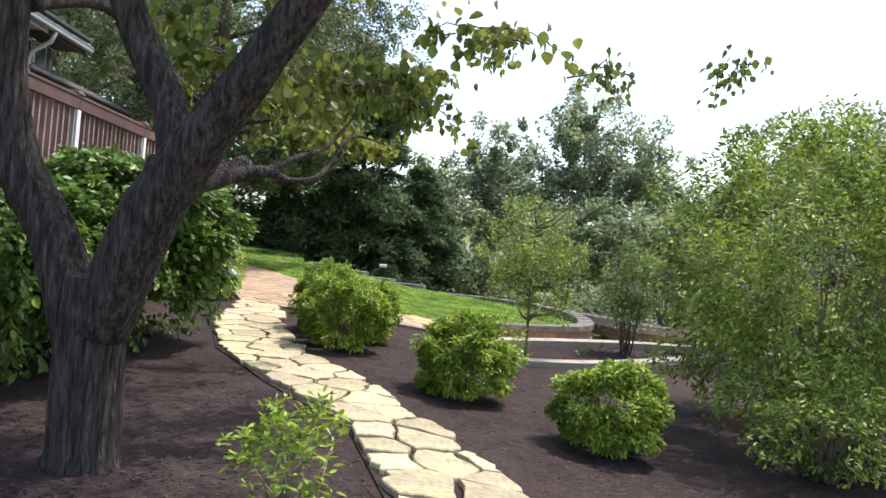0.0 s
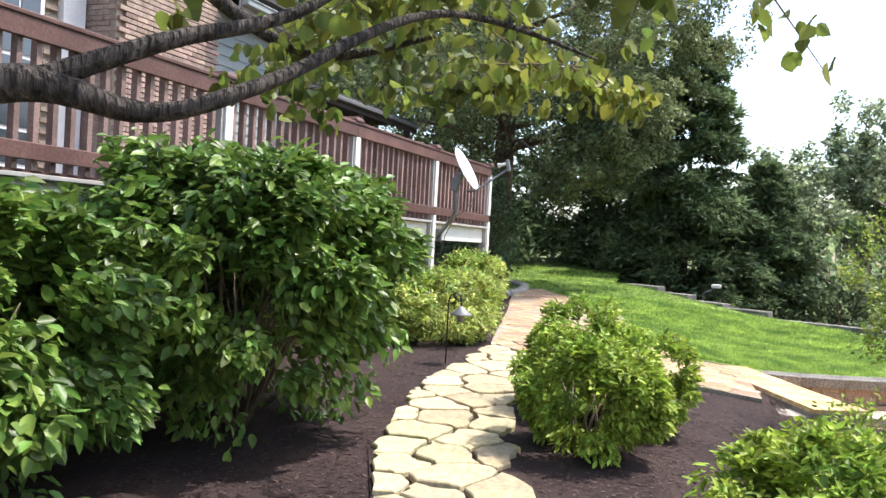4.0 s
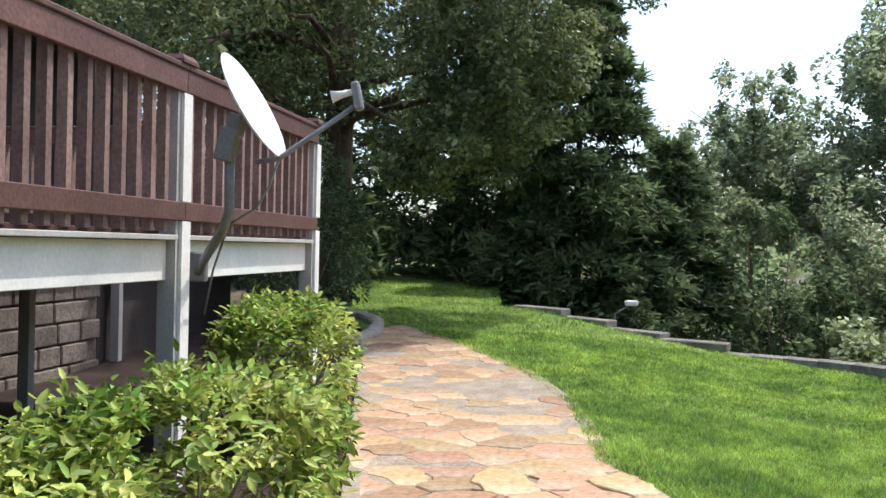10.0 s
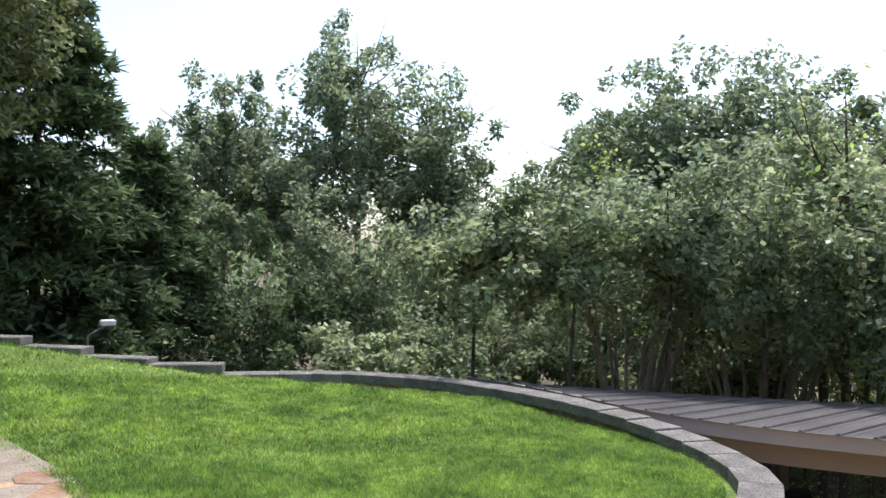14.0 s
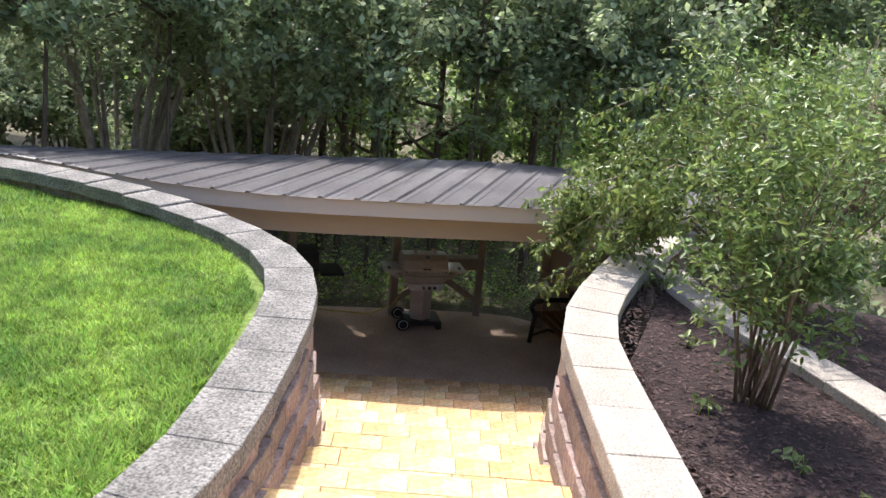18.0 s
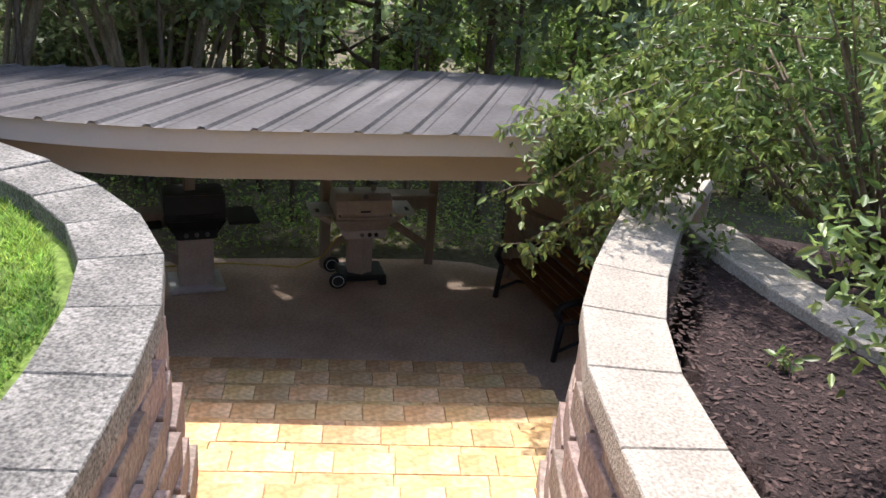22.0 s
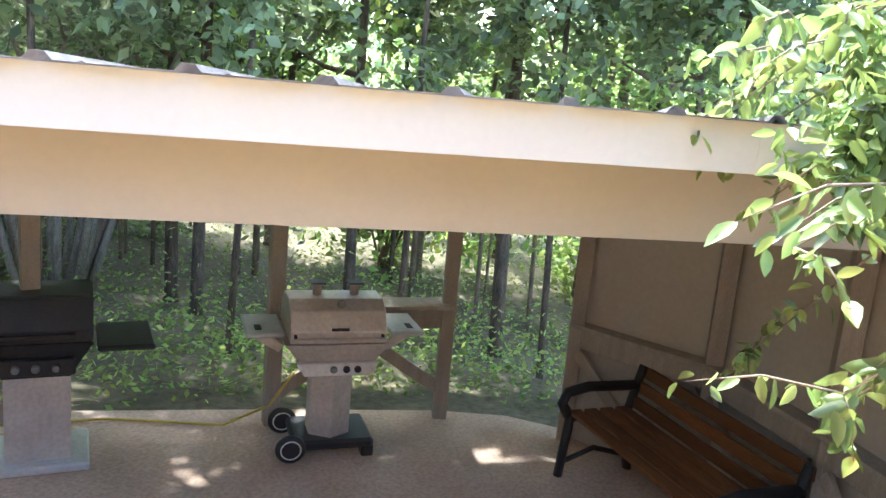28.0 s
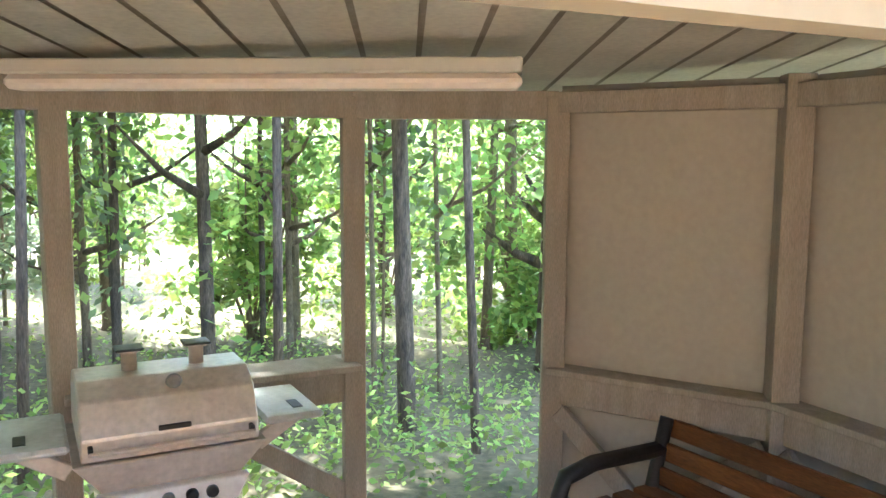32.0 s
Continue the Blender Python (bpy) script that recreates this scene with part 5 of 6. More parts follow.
def branch_tree(name, label, at, height, crown_r, n, leaf, material, bark=None, r0=0.14, crown_low=0.35, limbs=7, clumps=55, clump_r=0.2, lean=0.0, aspect=0.55, zbase=None, squash=1.0, category="tree", group="", shell=0.25):
    x, y = at
    g = gzf(x, y) if zbase is None else zbase
    t = thing(name, label, category, (x, y, g - 0.05), group=group)
    bark = bark or M_BARKG
    bm = bmesh.new()
    top = Vector((lean * height, lean * 0.4 * height, height * 0.93))
    mid = Vector((R.uniform(-0.15, 0.15), R.uniform(-0.15, 0.15), height * 0.45)) + top * 0.15
    tr = [Vector((0, 0, 0)), Vector((0, 0, 0.15)), mid * 0.5, mid, mid.lerp(top, 0.5), top]
    tube(bm, tr, [r0 * 1.35, r0 * 1.05, r0 * 0.9, r0 * 0.7, r0 * 0.4, r0 * 0.1], 9)
    for k in range(limbs):
        s = R.uniform(crown_low, 0.85)
        b = mid * (s / 0.45) if s < 0.45 else mid.lerp(top, (s - 0.45) / 0.55)
        a = 2 * math.pi * (k / limbs) + R.uniform(-0.4, 0.4)
        ln = crown_r * R.uniform(0.55, 0.95)
        e = b + Vector((math.cos(a) * ln, math.sin(a) * ln, ln * R.uniform(0.25, 0.7)))
        m = b.lerp(e, 0.5) + Vector((0, 0, -0.08 * ln))
        rr = r0 * (1 - s) * 0.75 + 0.012
        tube(bm, [b, m, e], [rr, rr * 0.65, rr * 0.2], 6)
    part("trunk", bm, bark, t, smooth=True)
    lo = height * crown_low
    c = np.array([top.x * 0.7, top.y * 0.7, (lo + height) / 2])
    p = cloud(n, c, (crown_r, crown_r * squash, (height - lo) / 2 * 1.02), shell, clumps, clump_r)
    part("crown", leaf_mesh("crown", p, leaf, material, aspect, 0.35, 0.5, False), None, t)
    return t


def conifer(name, label, at, height, radius, n, leaf, zbase=None, low=0.03, skirt=1.0, group="", category="tree"):
    x, y = at
    g = gzf(x, y) if zbase is None else zbase
    t = thing(name, label, category, (x, y, g - 0.05), group=group)
    bm = bmesh.new()
    tube(bm, [(0, 0, 0), (0, 0, height * 0.5), (0.05, 0, height * 0.98)], [0.013 * height, 0.008 * height, 0.01], 8)
    part("trunk", bm, M_BARK, t)
    nb = int(40 + height * 30)
    hs = low + (0.97 - low) * G.uniform(0, 1, nb) ** 1.25
    az = G.uniform(0, 2 * np.pi, nb)
    ln = radius * (1 - hs) ** 0.75 * G.uniform(0.65, 1.12, nb) + 0.12
    per = max(6, n // nb)
    k = G.uniform(0.12, 1, (nb, per)) ** 0.6
    side = G.normal(0, 0.2, (nb, per)) * ln[:, None] * (1.1 - k * 0.7)
    r = k * ln[:, None]
    px = np.cos(az)[:, None] * r - np.sin(az)[:, None] * side
    py = np.sin(az)[:, None] * r + np.cos(az)[:, None] * side
    pz = hs[:, None] * height + r * 0.12 - 0.25 * k ** 2 * ln[:, None] * 0.8 + G.normal(0, 0.05, (nb, per)) * ln[:, None]
    p = np.stack([px, py, pz], -1).reshape(-1, 3)
    out = np.stack([np.cos(az)[:, None] + 0 * k, np.sin(az)[:, None] + 0 * k, 0.15 + 0 * k], -1).reshape(-1, 3)
    part("needles", leaf_mesh("needles", p, leaf, M_CONIF, 0.28, 0.1, 0.6, False, 0.4, out), None, t)
    return t


# big-leaved hedge by the path
for (x, y, rx, ry, h, n) in ((-1.8, 8.65, 1.15, 1.35, 1.92, 42000), (-2.25, 6.6, 0.95, 1.05, 1.6, 21000), (-3.2, 10.2, 1.2, 1.4, 1.75, 9000)):
    shrub("hedge_shrub", "big dark green broad-leaved shrub with bare brown stems below", "shrub", (x, y), (rx, ry, h / 1.95), n, 0.08, M_HEDGE, 190, 0.17, 34, 0.66, 0.58, 0.9, flat=0.85, group="broad-leaved hedge", droop=0.5, bare=0.62)
# lime-green hedge by the deck
for (x, y, rx, ry, h, n) in ((-1.62, 13.25, 0.72, 0.8, 0.92, 11000), (-2.35, 12.7, 0.8, 0.75, 0.74, 7000), (-1.72, 15.55, 0.5, 0.72, 1.12, 9000)):
    shrub("lime_shrub", "clipped lime-green shrub with yellow new leaves", "shrub", (x, y), (rx, ry, h / 1.95), n, 0.06, M_LIME, 120, 0.22, 8, 0.75, 0.45, 0.9, flat=0.8, group="lime-green shrubs")
for (x, y, rx, h, n) in ((0.50, 9.05, 0.47, 0.80, 9500), (0.36, 10.15, 0.46, 0.88, 7500), (0.85, 9.85, 0.36, 0.74, 4500), (1.55, 7.3, 0.46, 0.74, 9000), (2.46, 6.05, 0.42, 0.68, 8000)):
    shrub("lime_shrub", "round lime-green shrub in the mulch bed", "shrub", (x, y), (rx, rx, h / 1.95), int(n * 1.4), 0.05, M_NAND, 80, 0.22, 9, 0.7, 0.42, 0.9, group="lime-green shrubs")
shrub("small_shrub", "thin straggly pale green shrub beside the stone path", "shrub", (0.02, 3.6), (0.27, 0.27, 0.33), 900, 0.045, M_NAND, 36, 0.3, 12, 0.5, 0.4, 0.6)
# tall shrub on the open side of the path
shrub("tall_shrub", "tall airy green shrub with many thin stems", "shrub", (5.1, 7.3), (1.75, 1.75, 1.6), 34000, 0.06, M_SUNLF, 200, 0.17, 40, 0.5, 0.42, 0.6, lift=0.05)
shrub("low_shrub", "low straggly green shrub with twiggy stems under the tall shrub", "shrub", (4.15, 5.75), (0.95, 0.85, 0.5), 5200, 0.05, M_SUNLF, 80, 0.22, 22, 0.4, 0.42, 0.6)
shrub("small_shrub", "sparse pale green shrub near the stair wall", "shrub", (2.3, 9.3), (0.4, 0.4, 0.32), 1200, 0.045, M_NAND, 40, 0.3, 10, 0.5, 0.4, 0.6)


# the leaning many-stemmed tree at the start, bark in ridges
def start_tree():
    B = Vector((-1.07, 4.6, gzf(-1.07, 4.6) - 0.05))
    C = Vector((0, 0, 1.35))
    t = thing("redbud_tree", "leaning dark-barked tree with forked trunk and heart-shaped leaves", "tree", B)
    bm = bmesh.new()

    def limb(pts, radii, sides=44, rough=1.0):
        fine, fr = [], []
        pts = [C + (Vector(p) - C) * (1 + 0.14 * min(max((5.4 - p[1]) / 1.2, 0), 1)) - B for p in pts]
        radii = [r * 1.15 for r in radii]
        for i in range(len(pts) - 1):
            p0, p1, p2, p3 = pts[max(i - 1, 0)], pts[i], pts[i + 1], pts[min(i + 2, len(pts) - 1)]
            for k in range(8):
                u = k / 8
                fine.append(0.5 * ((2 * p1) + (p2 - p0) * u + (2 * p0 - 5 * p1 + 4 * p2 - p3) * u * u + (3 * p1 - p0 - 3 * p2 + p3) * u ** 3))
                fr.append(radii[i] + (radii[i + 1] - radii[i]) * u)
        fine.append(pts[-1])
        fr.append(radii[-1])
        rings = tube(bm, fine, fr, sides)
        for j, ring in enumerate(rings):
            c = fine[j]
            for k, v in enumerate(ring):
                d = v.co - c
                f = 1 + rough * (0.09 * noise.noise(Vector((k * 0.93, j * 0.11, 3.1 * radii[0]))) + 0.05 * noise.noise(Vector((k * 2.1, j * 0.4, 1.0))))
                v.co = c + d * f

    limb([(-0.93, 4.05, -0.15), (-0.94, 4.05, 0.3), (-0.95, 4.03, 0.75), (-0.93, 4.0, 1.1)], [0.22, 0.165, 0.155, 0.15], 52)
    limb([(-0.98, 4.04, 0.75), (-1.16, 4.08, 1.25), (-1.36, 4.1, 1.6), (-1.45, 4.1, 2.1), (-1.42, 4.1, 3.0)], [0.13, 0.11, 0.10, 0.085, 0.05])
    limb([(-0.92, 4.0, 0.85), (-0.72, 3.86, 1.36), (-0.47, 3.72, 1.78), (-0.22, 3.56, 2.15), (0.05, 3.4, 2.6), (0.3, 3.2, 3.2)], [0.14, 0.135, 0.11, 0.09, 0.08, 0.05], 48)
    limb([(-0.6, 3.85, 1.6), (-0.68, 3.92, 1.92), (-0.88, 3.98, 2.3), (-1.05, 4.0, 2.8), (-1.1, 4.1, 3.4)], [0.085, 0.08, 0.075, 0.07, 0.04])
    limb([(-0.62, 3.88, 1.52), (-0.42, 4.3, 1.64), (-0.25, 4.5, 1.70), (-0.1, 4.72, 1.68), (0.06, 4.95, 1.76), (0.26, 5.9, 2.12), (0.6, 6.8, 2.2)], [0.055, 0.04, 0.03, 0.017, 0.014, 0.010, 0.004], 10, 0.5)
    limb([(-0.25, 4.5, 1.70), (-0.1, 4.8, 1.82), (0.1, 5.3, 1.98), (0.3, 5.6, 2.3)], [0.022, 0.016, 0.011, 0.005], 8, 0.5)
    limb([(-0.72, 3.95, 1.62), (-0.5, 4.3, 1.62), (-0.36, 4.55, 1.74)], [0.07, 0.06, 0.045], 12, 0.6)
    limb([(-1.4, 4.12, 2.35), (-1.4, 5.6, 2.75), (-1.2, 6.8, 2.6), (-0.97, 7.14, 2.42), (-0.64, 7.23, 2.32), (-0.2, 7.4, 2.45)], [0.05, 0.04, 0.032, 0.028, 0.022, 0.008], 10, 0.5)
    part("trunk", bm, M_TBARK, t)
    leafp = []
    sprays = [((-0.6, 5.6, 2.45), (0.7, 0.8, 0.3), 420), ((0.3, 5.9, 2.4), (0.7, 0.8, 0.3), 480), ((0.9, 6.6, 2.45), (0.7, 0.7, 0.28), 380), ((-0.2, 7.2, 2.5), (0.8, 0.6, 0.3), 420), ((0.3, 8.0, 2.34), (0.9, 0.4, 0.13), 200), ((-1.0, 7.6, 2.35), (0.5, 0.4, 0.2), 140), ((-0.3, 4.6, 2.8), (0.8, 0.7, 0.4), 340), ((-1.3, 4.4, 2.9), (0.8, 0.7, 0.4), 280), ((1.05, 4.0, 2.3), (0.35, 0.12, 0.05), 52), ((1.4, 4.02, 2.24), (0.2, 0.1, 0.08), 40), ((2.05, 3.96, 2.36), (0.2, 0.1, 0.1), 40), ((0.9, 4.8, 2.6), (0.7, 0.5, 0.12), 110), ((-0.05, 7.95, 2.22), (0.6, 0.12, 0.07), 110), ((0.75, 8.15, 2.24), (0.35, 0.1, 0.06), 80), ((-1.05, 7.7, 2.2), (0.2, 0.1, 0.1), 70)]
    # unseen upper crown, added overhead to shade the mulch and path
    sprays += [((0.1, 5.1, 4.2), (1.9, 2.0, 0.7), 2600), ((-1.6, 4.6, 4.3), (1.5, 1.6, 0.7), 1300)]
    tw = bmesh.new()
    for c, r, k in sprays:
        c3 = Vector(c) - B
        for _ in range(max(3, k // 26)):
            e = c3 + Vector((R.uniform(-1, 1) * r[0], R.uniform(-1, 1) * r[1], R.uniform(-1, 1) * r[2]))
            s0 = c3 + Vector((R.uniform(-0.25, 0.15), R.uniform(-0.3, 0.1), 0.08))
            m = s0.lerp(e, 0.5) + Vector((0, 0, 0.08))
            tube(tw, [s0, m, e], [0.006, 0.004, 0.002], 5)
            for q in range(26):
                u = R.uniform(0.2, 1)
                b = s0.lerp(m, u * 2) if u < 0.5 else m.lerp(e, u * 2 - 1)
                leafp.append(b + Vector((R.gauss(0, 0.06), R.gauss(0, 0.06), R.gauss(0, 0.03))) * (1 if c[2] < 4 else 3))
    part("twig_spray", tw, M_TWIG, t)["kind"] = "stuff"
    leafp, small = [q for q in leafp if not (q.x + B.x > 0.6 and q.y + B.y < 4.3)], [q for q in leafp if q.x + B.x > 0.6 and q.y + B.y < 4.3]
    part("hanging_foliage", leaf_mesh("hanging_foliage", np.array(small), 0.042, M_RED, 0.75, 1.0, 0.25, True, 0.3), None, t)
    part("crown", leaf_mesh("crown", np.array(leafp), 0.075, M_RED, 0.85, 1.0, 0.25, True, 0.3), None, t, "yellow-green hanging heart-shaped leaves")


start_tree()

# young tree in the lower bed and planter shrubs
branch_tree("small_tree", "slender young tree with thin multiple stems", (3.1, 10.75), 2.35, 0.85, 7500, 0.045, M_SUNLF, M_TWIG, 0.022, 0.16, 16, 90, 0.2)
def planter_bush(at, h, r, n, label, material, leaf, asp):
    x, y = at
    t = thing("planter_shrub", label, "shrub", (x, y, -0.02))
    stems(t, None, r * 0.8, h * 0.85, 14, 0.013, M_BARKG)
    p = cloud(n, (0, 0, h * 0.62), (r, r, h * 0.42), 0.35, 90, 0.24)
    part("foliage", leaf_mesh("foliage", p, leaf, material, asp, 0.2, 0.7, True), None, t)
    return t


planter_bush((5.04, 11.9), 1.75, 0.58, 4200, "upright green shrub with several grey stems in the planter", M_CREPE, 0.055, 0.38)
pb = planter_bush((7.0, 11.7), 2.2, 1.1, 8000, "loose overhanging shrub with pale green pointed leaves", M_CREPE, 0.05, 0.4)
stems(pb, None, 1.15, 2.1, 26, 0.012, M_BARKG)
# low sprays of the same shrub reaching over the wall towards the shelter
sp_p = []
REACH = ((6.9, 12.2, 0.9, 7.42, 13.82, 0.43), (7.0, 12.4, 0.9, 7.3, 13.75, 0.0), (7.0, 12.5, 0.6, 7.24, 13.64, -0.3), (7.1, 12.4, 0.5, 7.2, 13.3, -0.15), (6.9, 12.3, 0.7, 6.95, 13.05, 0.25), (7.0, 12.2, 1.2, 7.6, 13.5, 0.7), (7.2, 12.4, 0.8, 7.68, 13.62, 0.13), (7.2, 12.5, 0.5, 7.45, 13.58, -0.35), (6.7, 12.1, 1.4, 7.1, 13.2, 1.1), (7.3, 12.4, 1.2, 7.7, 13.2, 0.9), (6.6, 12.2, 1.0, 6.7, 13.1, 0.7), (7.0, 12.3, 1.5, 7.3, 13.5, 1.2), (7.5, 12.4, 1.0, 8.55, 13.66, -0.62), (7.5, 12.5, 1.1, 8.4, 13.55, 0.02), (7.3, 12.5, 0.9, 7.6, 13.75, 0.1), (7.3, 12.4, 0.6, 7.4, 13.6, -0.38), (7.5, 12.5, 1.0, 8.3, 13.92, 0.06), (7.5, 12.5, 0.9, 8.2, 13.86, -0.14), (7.5, 12.6, 1.1, 8.36, 13.98, 0.2), (7.4, 12.6, 1.0, 8.1, 13.86, 0.28))
for (x0, y0, z0, x1, y1, z1) in REACH:
    bm = bmesh.new()
    a, b = Vector((x0 - 7.0, y0 - 11.7, z0)), Vector((x1 - 7.0, y1 - 11.7, z1))
    m = a.lerp(b, 0.5) + Vector((0, 0, 0.2))
    tube(bm, [Vector((0, 0, 0)), a, m, b], [0.02, 0.010, 0.006, 0.002], 6)
    for _ in range(11):
        u = R.uniform(0.15, 1)
        q = a.lerp(m, u * 2) if u < 0.5 else m.lerp(b, u * 2 - 1)
        e = q + Vector((R.gauss(0, 0.15), R.gauss(0.03, 0.12), R.gauss(-0.05, 0.1)))
        k = q.lerp(e, 0.5) + Vector((0, 0, 0.03))
        tube(bm, [q, k, e], [0.004, 0.003, 0.0012], 5)
        for i in range(15):
            v = i / 14
            w = q.lerp(k, v * 2) if v < 0.5 else k.lerp(e, v * 2 - 1)
            sp_p.append(w + Vector((R.gauss(0, 0.012), R.gauss(0, 0.012), R.gauss(0, 0.008))))
    for _ in range(34):
        v = R.uniform(0.4, 1)
        w = a.lerp(m, v * 2) if v < 0.5 else m.lerp(b, v * 2 - 1)
        sp_p.append(w + Vector((R.gauss(0, 0.025), R.gauss(0, 0.025), R.gauss(0, 0.02))))
    part("branch", bm, M_TWIG, pb)
mass = np.concatenate([cloud(3600, (0.1, 1.0, 0.75), (0.65, 0.85, 0.65), 0.2, 60, 0.22), cloud(1500, (0.58, 1.8, 0.3), (0.24, 0.26, 0.5), 0.2, 22, 0.25)])
part("outer_foliage", leaf_mesh("outer_foliage", mass, 0.052, M_CREPE, 0.42, 0.5, 0.5, True), None, pb)
part("spray_foliage", leaf_mesh("spray_foliage", np.array(sp_p), 0.062, M_CREPE, 0.46, 0.75, 0.4, True), None, pb)

# evergreen by the deck corner and the dark conifers behind the lawn
shrub("holly_bush", "dense dark evergreen bush beside the deck corner", "shrub", (-3.0, 21.6), (0.95, 1.2, 1.35), 11000, 0.07, M_CONIF, 110, 0.22, 5, 0.75, 0.5, 0.7)
conifer("conifer_tree", "tall dark green conifer with drooping branches to the ground", (1.75, 28.3), 9.6, 2.9, 76000, 0.23, group="dark conifers")
conifer("conifer_tree", "tall dark green conifer with drooping branches to the ground", (3.9, 28.9), 6.4, 2.5, 42000, 0.21, group="dark conifers")
conifer("conifer_tree", "tall dark green conifer with drooping branches to the ground", (-0.9, 31.8), 12.0, 3.6, 36000, 0.26, group="dark conifers")
conifer("conifer_tree", "tall dark green conifer with drooping branches to the ground", (2.6, 26.4), 2.0, 0.8, 4000, 0.14, group="dark conifers")
conifer("conifer_tree", "tall dark green conifer with drooping branches to the ground", (-5.0, 29.5), 11.0, 3.4, 24000, 0.28, group="dark conifers")
conifer("conifer_tree", "tall dark green conifer with drooping branches to the ground", (0.1, 30.2), 9.5, 2.4, 32000, 0.22, group="dark conifers")
# the broad tree by the deck, its crown hanging over the lawn
def deck_oak():
    t = thing("oak_tree", "large leafy tree with grey-green crown hanging over the lawn", "tree", (-3.0, 24.0, gzf(-3.0, 24.0) - 0.05))
    bm = bmesh.new()
    tube(bm, [(0, 0, 0), (0.05, 0, 1.5), (0.1, -0.1, 3.5), (0.2, -0.3, 6.0), (0.3, -0.4, 9.5)], [0.36, 0.27, 0.24, 0.18, 0.05], 14)
    for k in range(14):
        a, z = R.uniform(0, 6.28), R.uniform(2.8, 7.5)
        ln = R.uniform(1.8, 3.2)
        s0 = Vector((0.15, -0.15, z))
        e = s0 + Vector((math.cos(a) * ln + 0.4, math.sin(a) * ln - 0.3, R.uniform(-0.4, 1.0)))
        tube(bm, [s0, s0.lerp(e, 0.5) + Vector((0, 0, 0.35)), e], [0.08, 0.05, 0.012], 6)
    part("trunk", bm, M_BARK, t)
    p = np.concatenate([cloud(30000, (0.9, -0.9, 6.3), (3.6, 3.0, 3.6), 0.45, 150, 0.17), cloud(13000, (2.7, -1.5, 3.9), (1.7, 1.6, 1.5), 0.3, 70, 0.2), cloud(5000, (2.0, -1.6, 2.6), (1.5, 1.2, 0.7), 0.3, 30, 0.22), cloud(9000, (-2.0, -0.5, 5.0), (2.6, 2.2, 2.6), 0.5, 60, 0.24), cloud(7500, (4.5, 0.4, 6.9), (1.7, 1.6, 2.0), 0.3, 60, 0.2)])
    part("crown", leaf_mesh("crown", p, 0.105, M_OLIVE, 0.55, 0.45, 0.5, False), None, t)


deck_oak()
branch_tree("oak_tree", "large leafy tree behind the house", (-9.0, 25.0), 13.0, 5.0, 22000, 0.24, M_OAK, M_BARK, 0.32, 0.2, 10, 110, 0.2)
branch_tree("oak_tree", "large leafy tree behind the house", (-7.0, 33.0), 14.0, 5.0, 20000, 0.26, M_OAK, M_BARK, 0.32, 0.2, 10, 110, 0.2)
# skyline trees: bearing and distance from the patio, top height, crown radius
for (az, d, top, r, n, m) in ((19.5, 27, 8.4, 2.3, 15000, M_OAK), (28.5, 27, 10.2, 2.7, 15000, M_OAK), (33.5, 26, 7.9, 2.6, 12000, M_OAK), (45.5, 27, 7.2, 2.6, 15000, M_OAK), (50.5, 24, 8.0, 2.8, 17000, M_OAK), (57, 24, 7.3, 3.0, 16000, M_OAK), (64, 21, 6.4, 3.0, 18000, M_OAK), (71, 20, 6.6, 3.2, 18000, M_OAK), (80, 20, 7.4, 3.2, 17000, M_OAK), (90, 21, 8.2, 3.4, 15000, M_OAK), (100, 20, 9.0, 3.4, 14000, M_OAK), (114, 20, 9.0, 3.4, 10000, M_OAK), (128, 20, 8.5, 3.4, 9000, M_OAK), (14.5, 24, 5.6, 2.2, 12000, M_OAK), (24, 25, 5.6, 2.4, 12000, M_OAK), (36, 27, 5.2, 2.4, 12000, M_OAK)):
    x, y = -0.67 + d * math.sin(radians(az)), 11.3 + d * math.cos(radians(az))
    z = max(gzf(x, y), -5.0)
    branch_tree("woods_tree", "tall woodland tree with an open ragged grey-green crown", (x, y), top - z, r, n, 0.18, m, M_BARKG, 0.1, 0.36, 16, 130, 0.15, zbase=z, group="woodland trees")


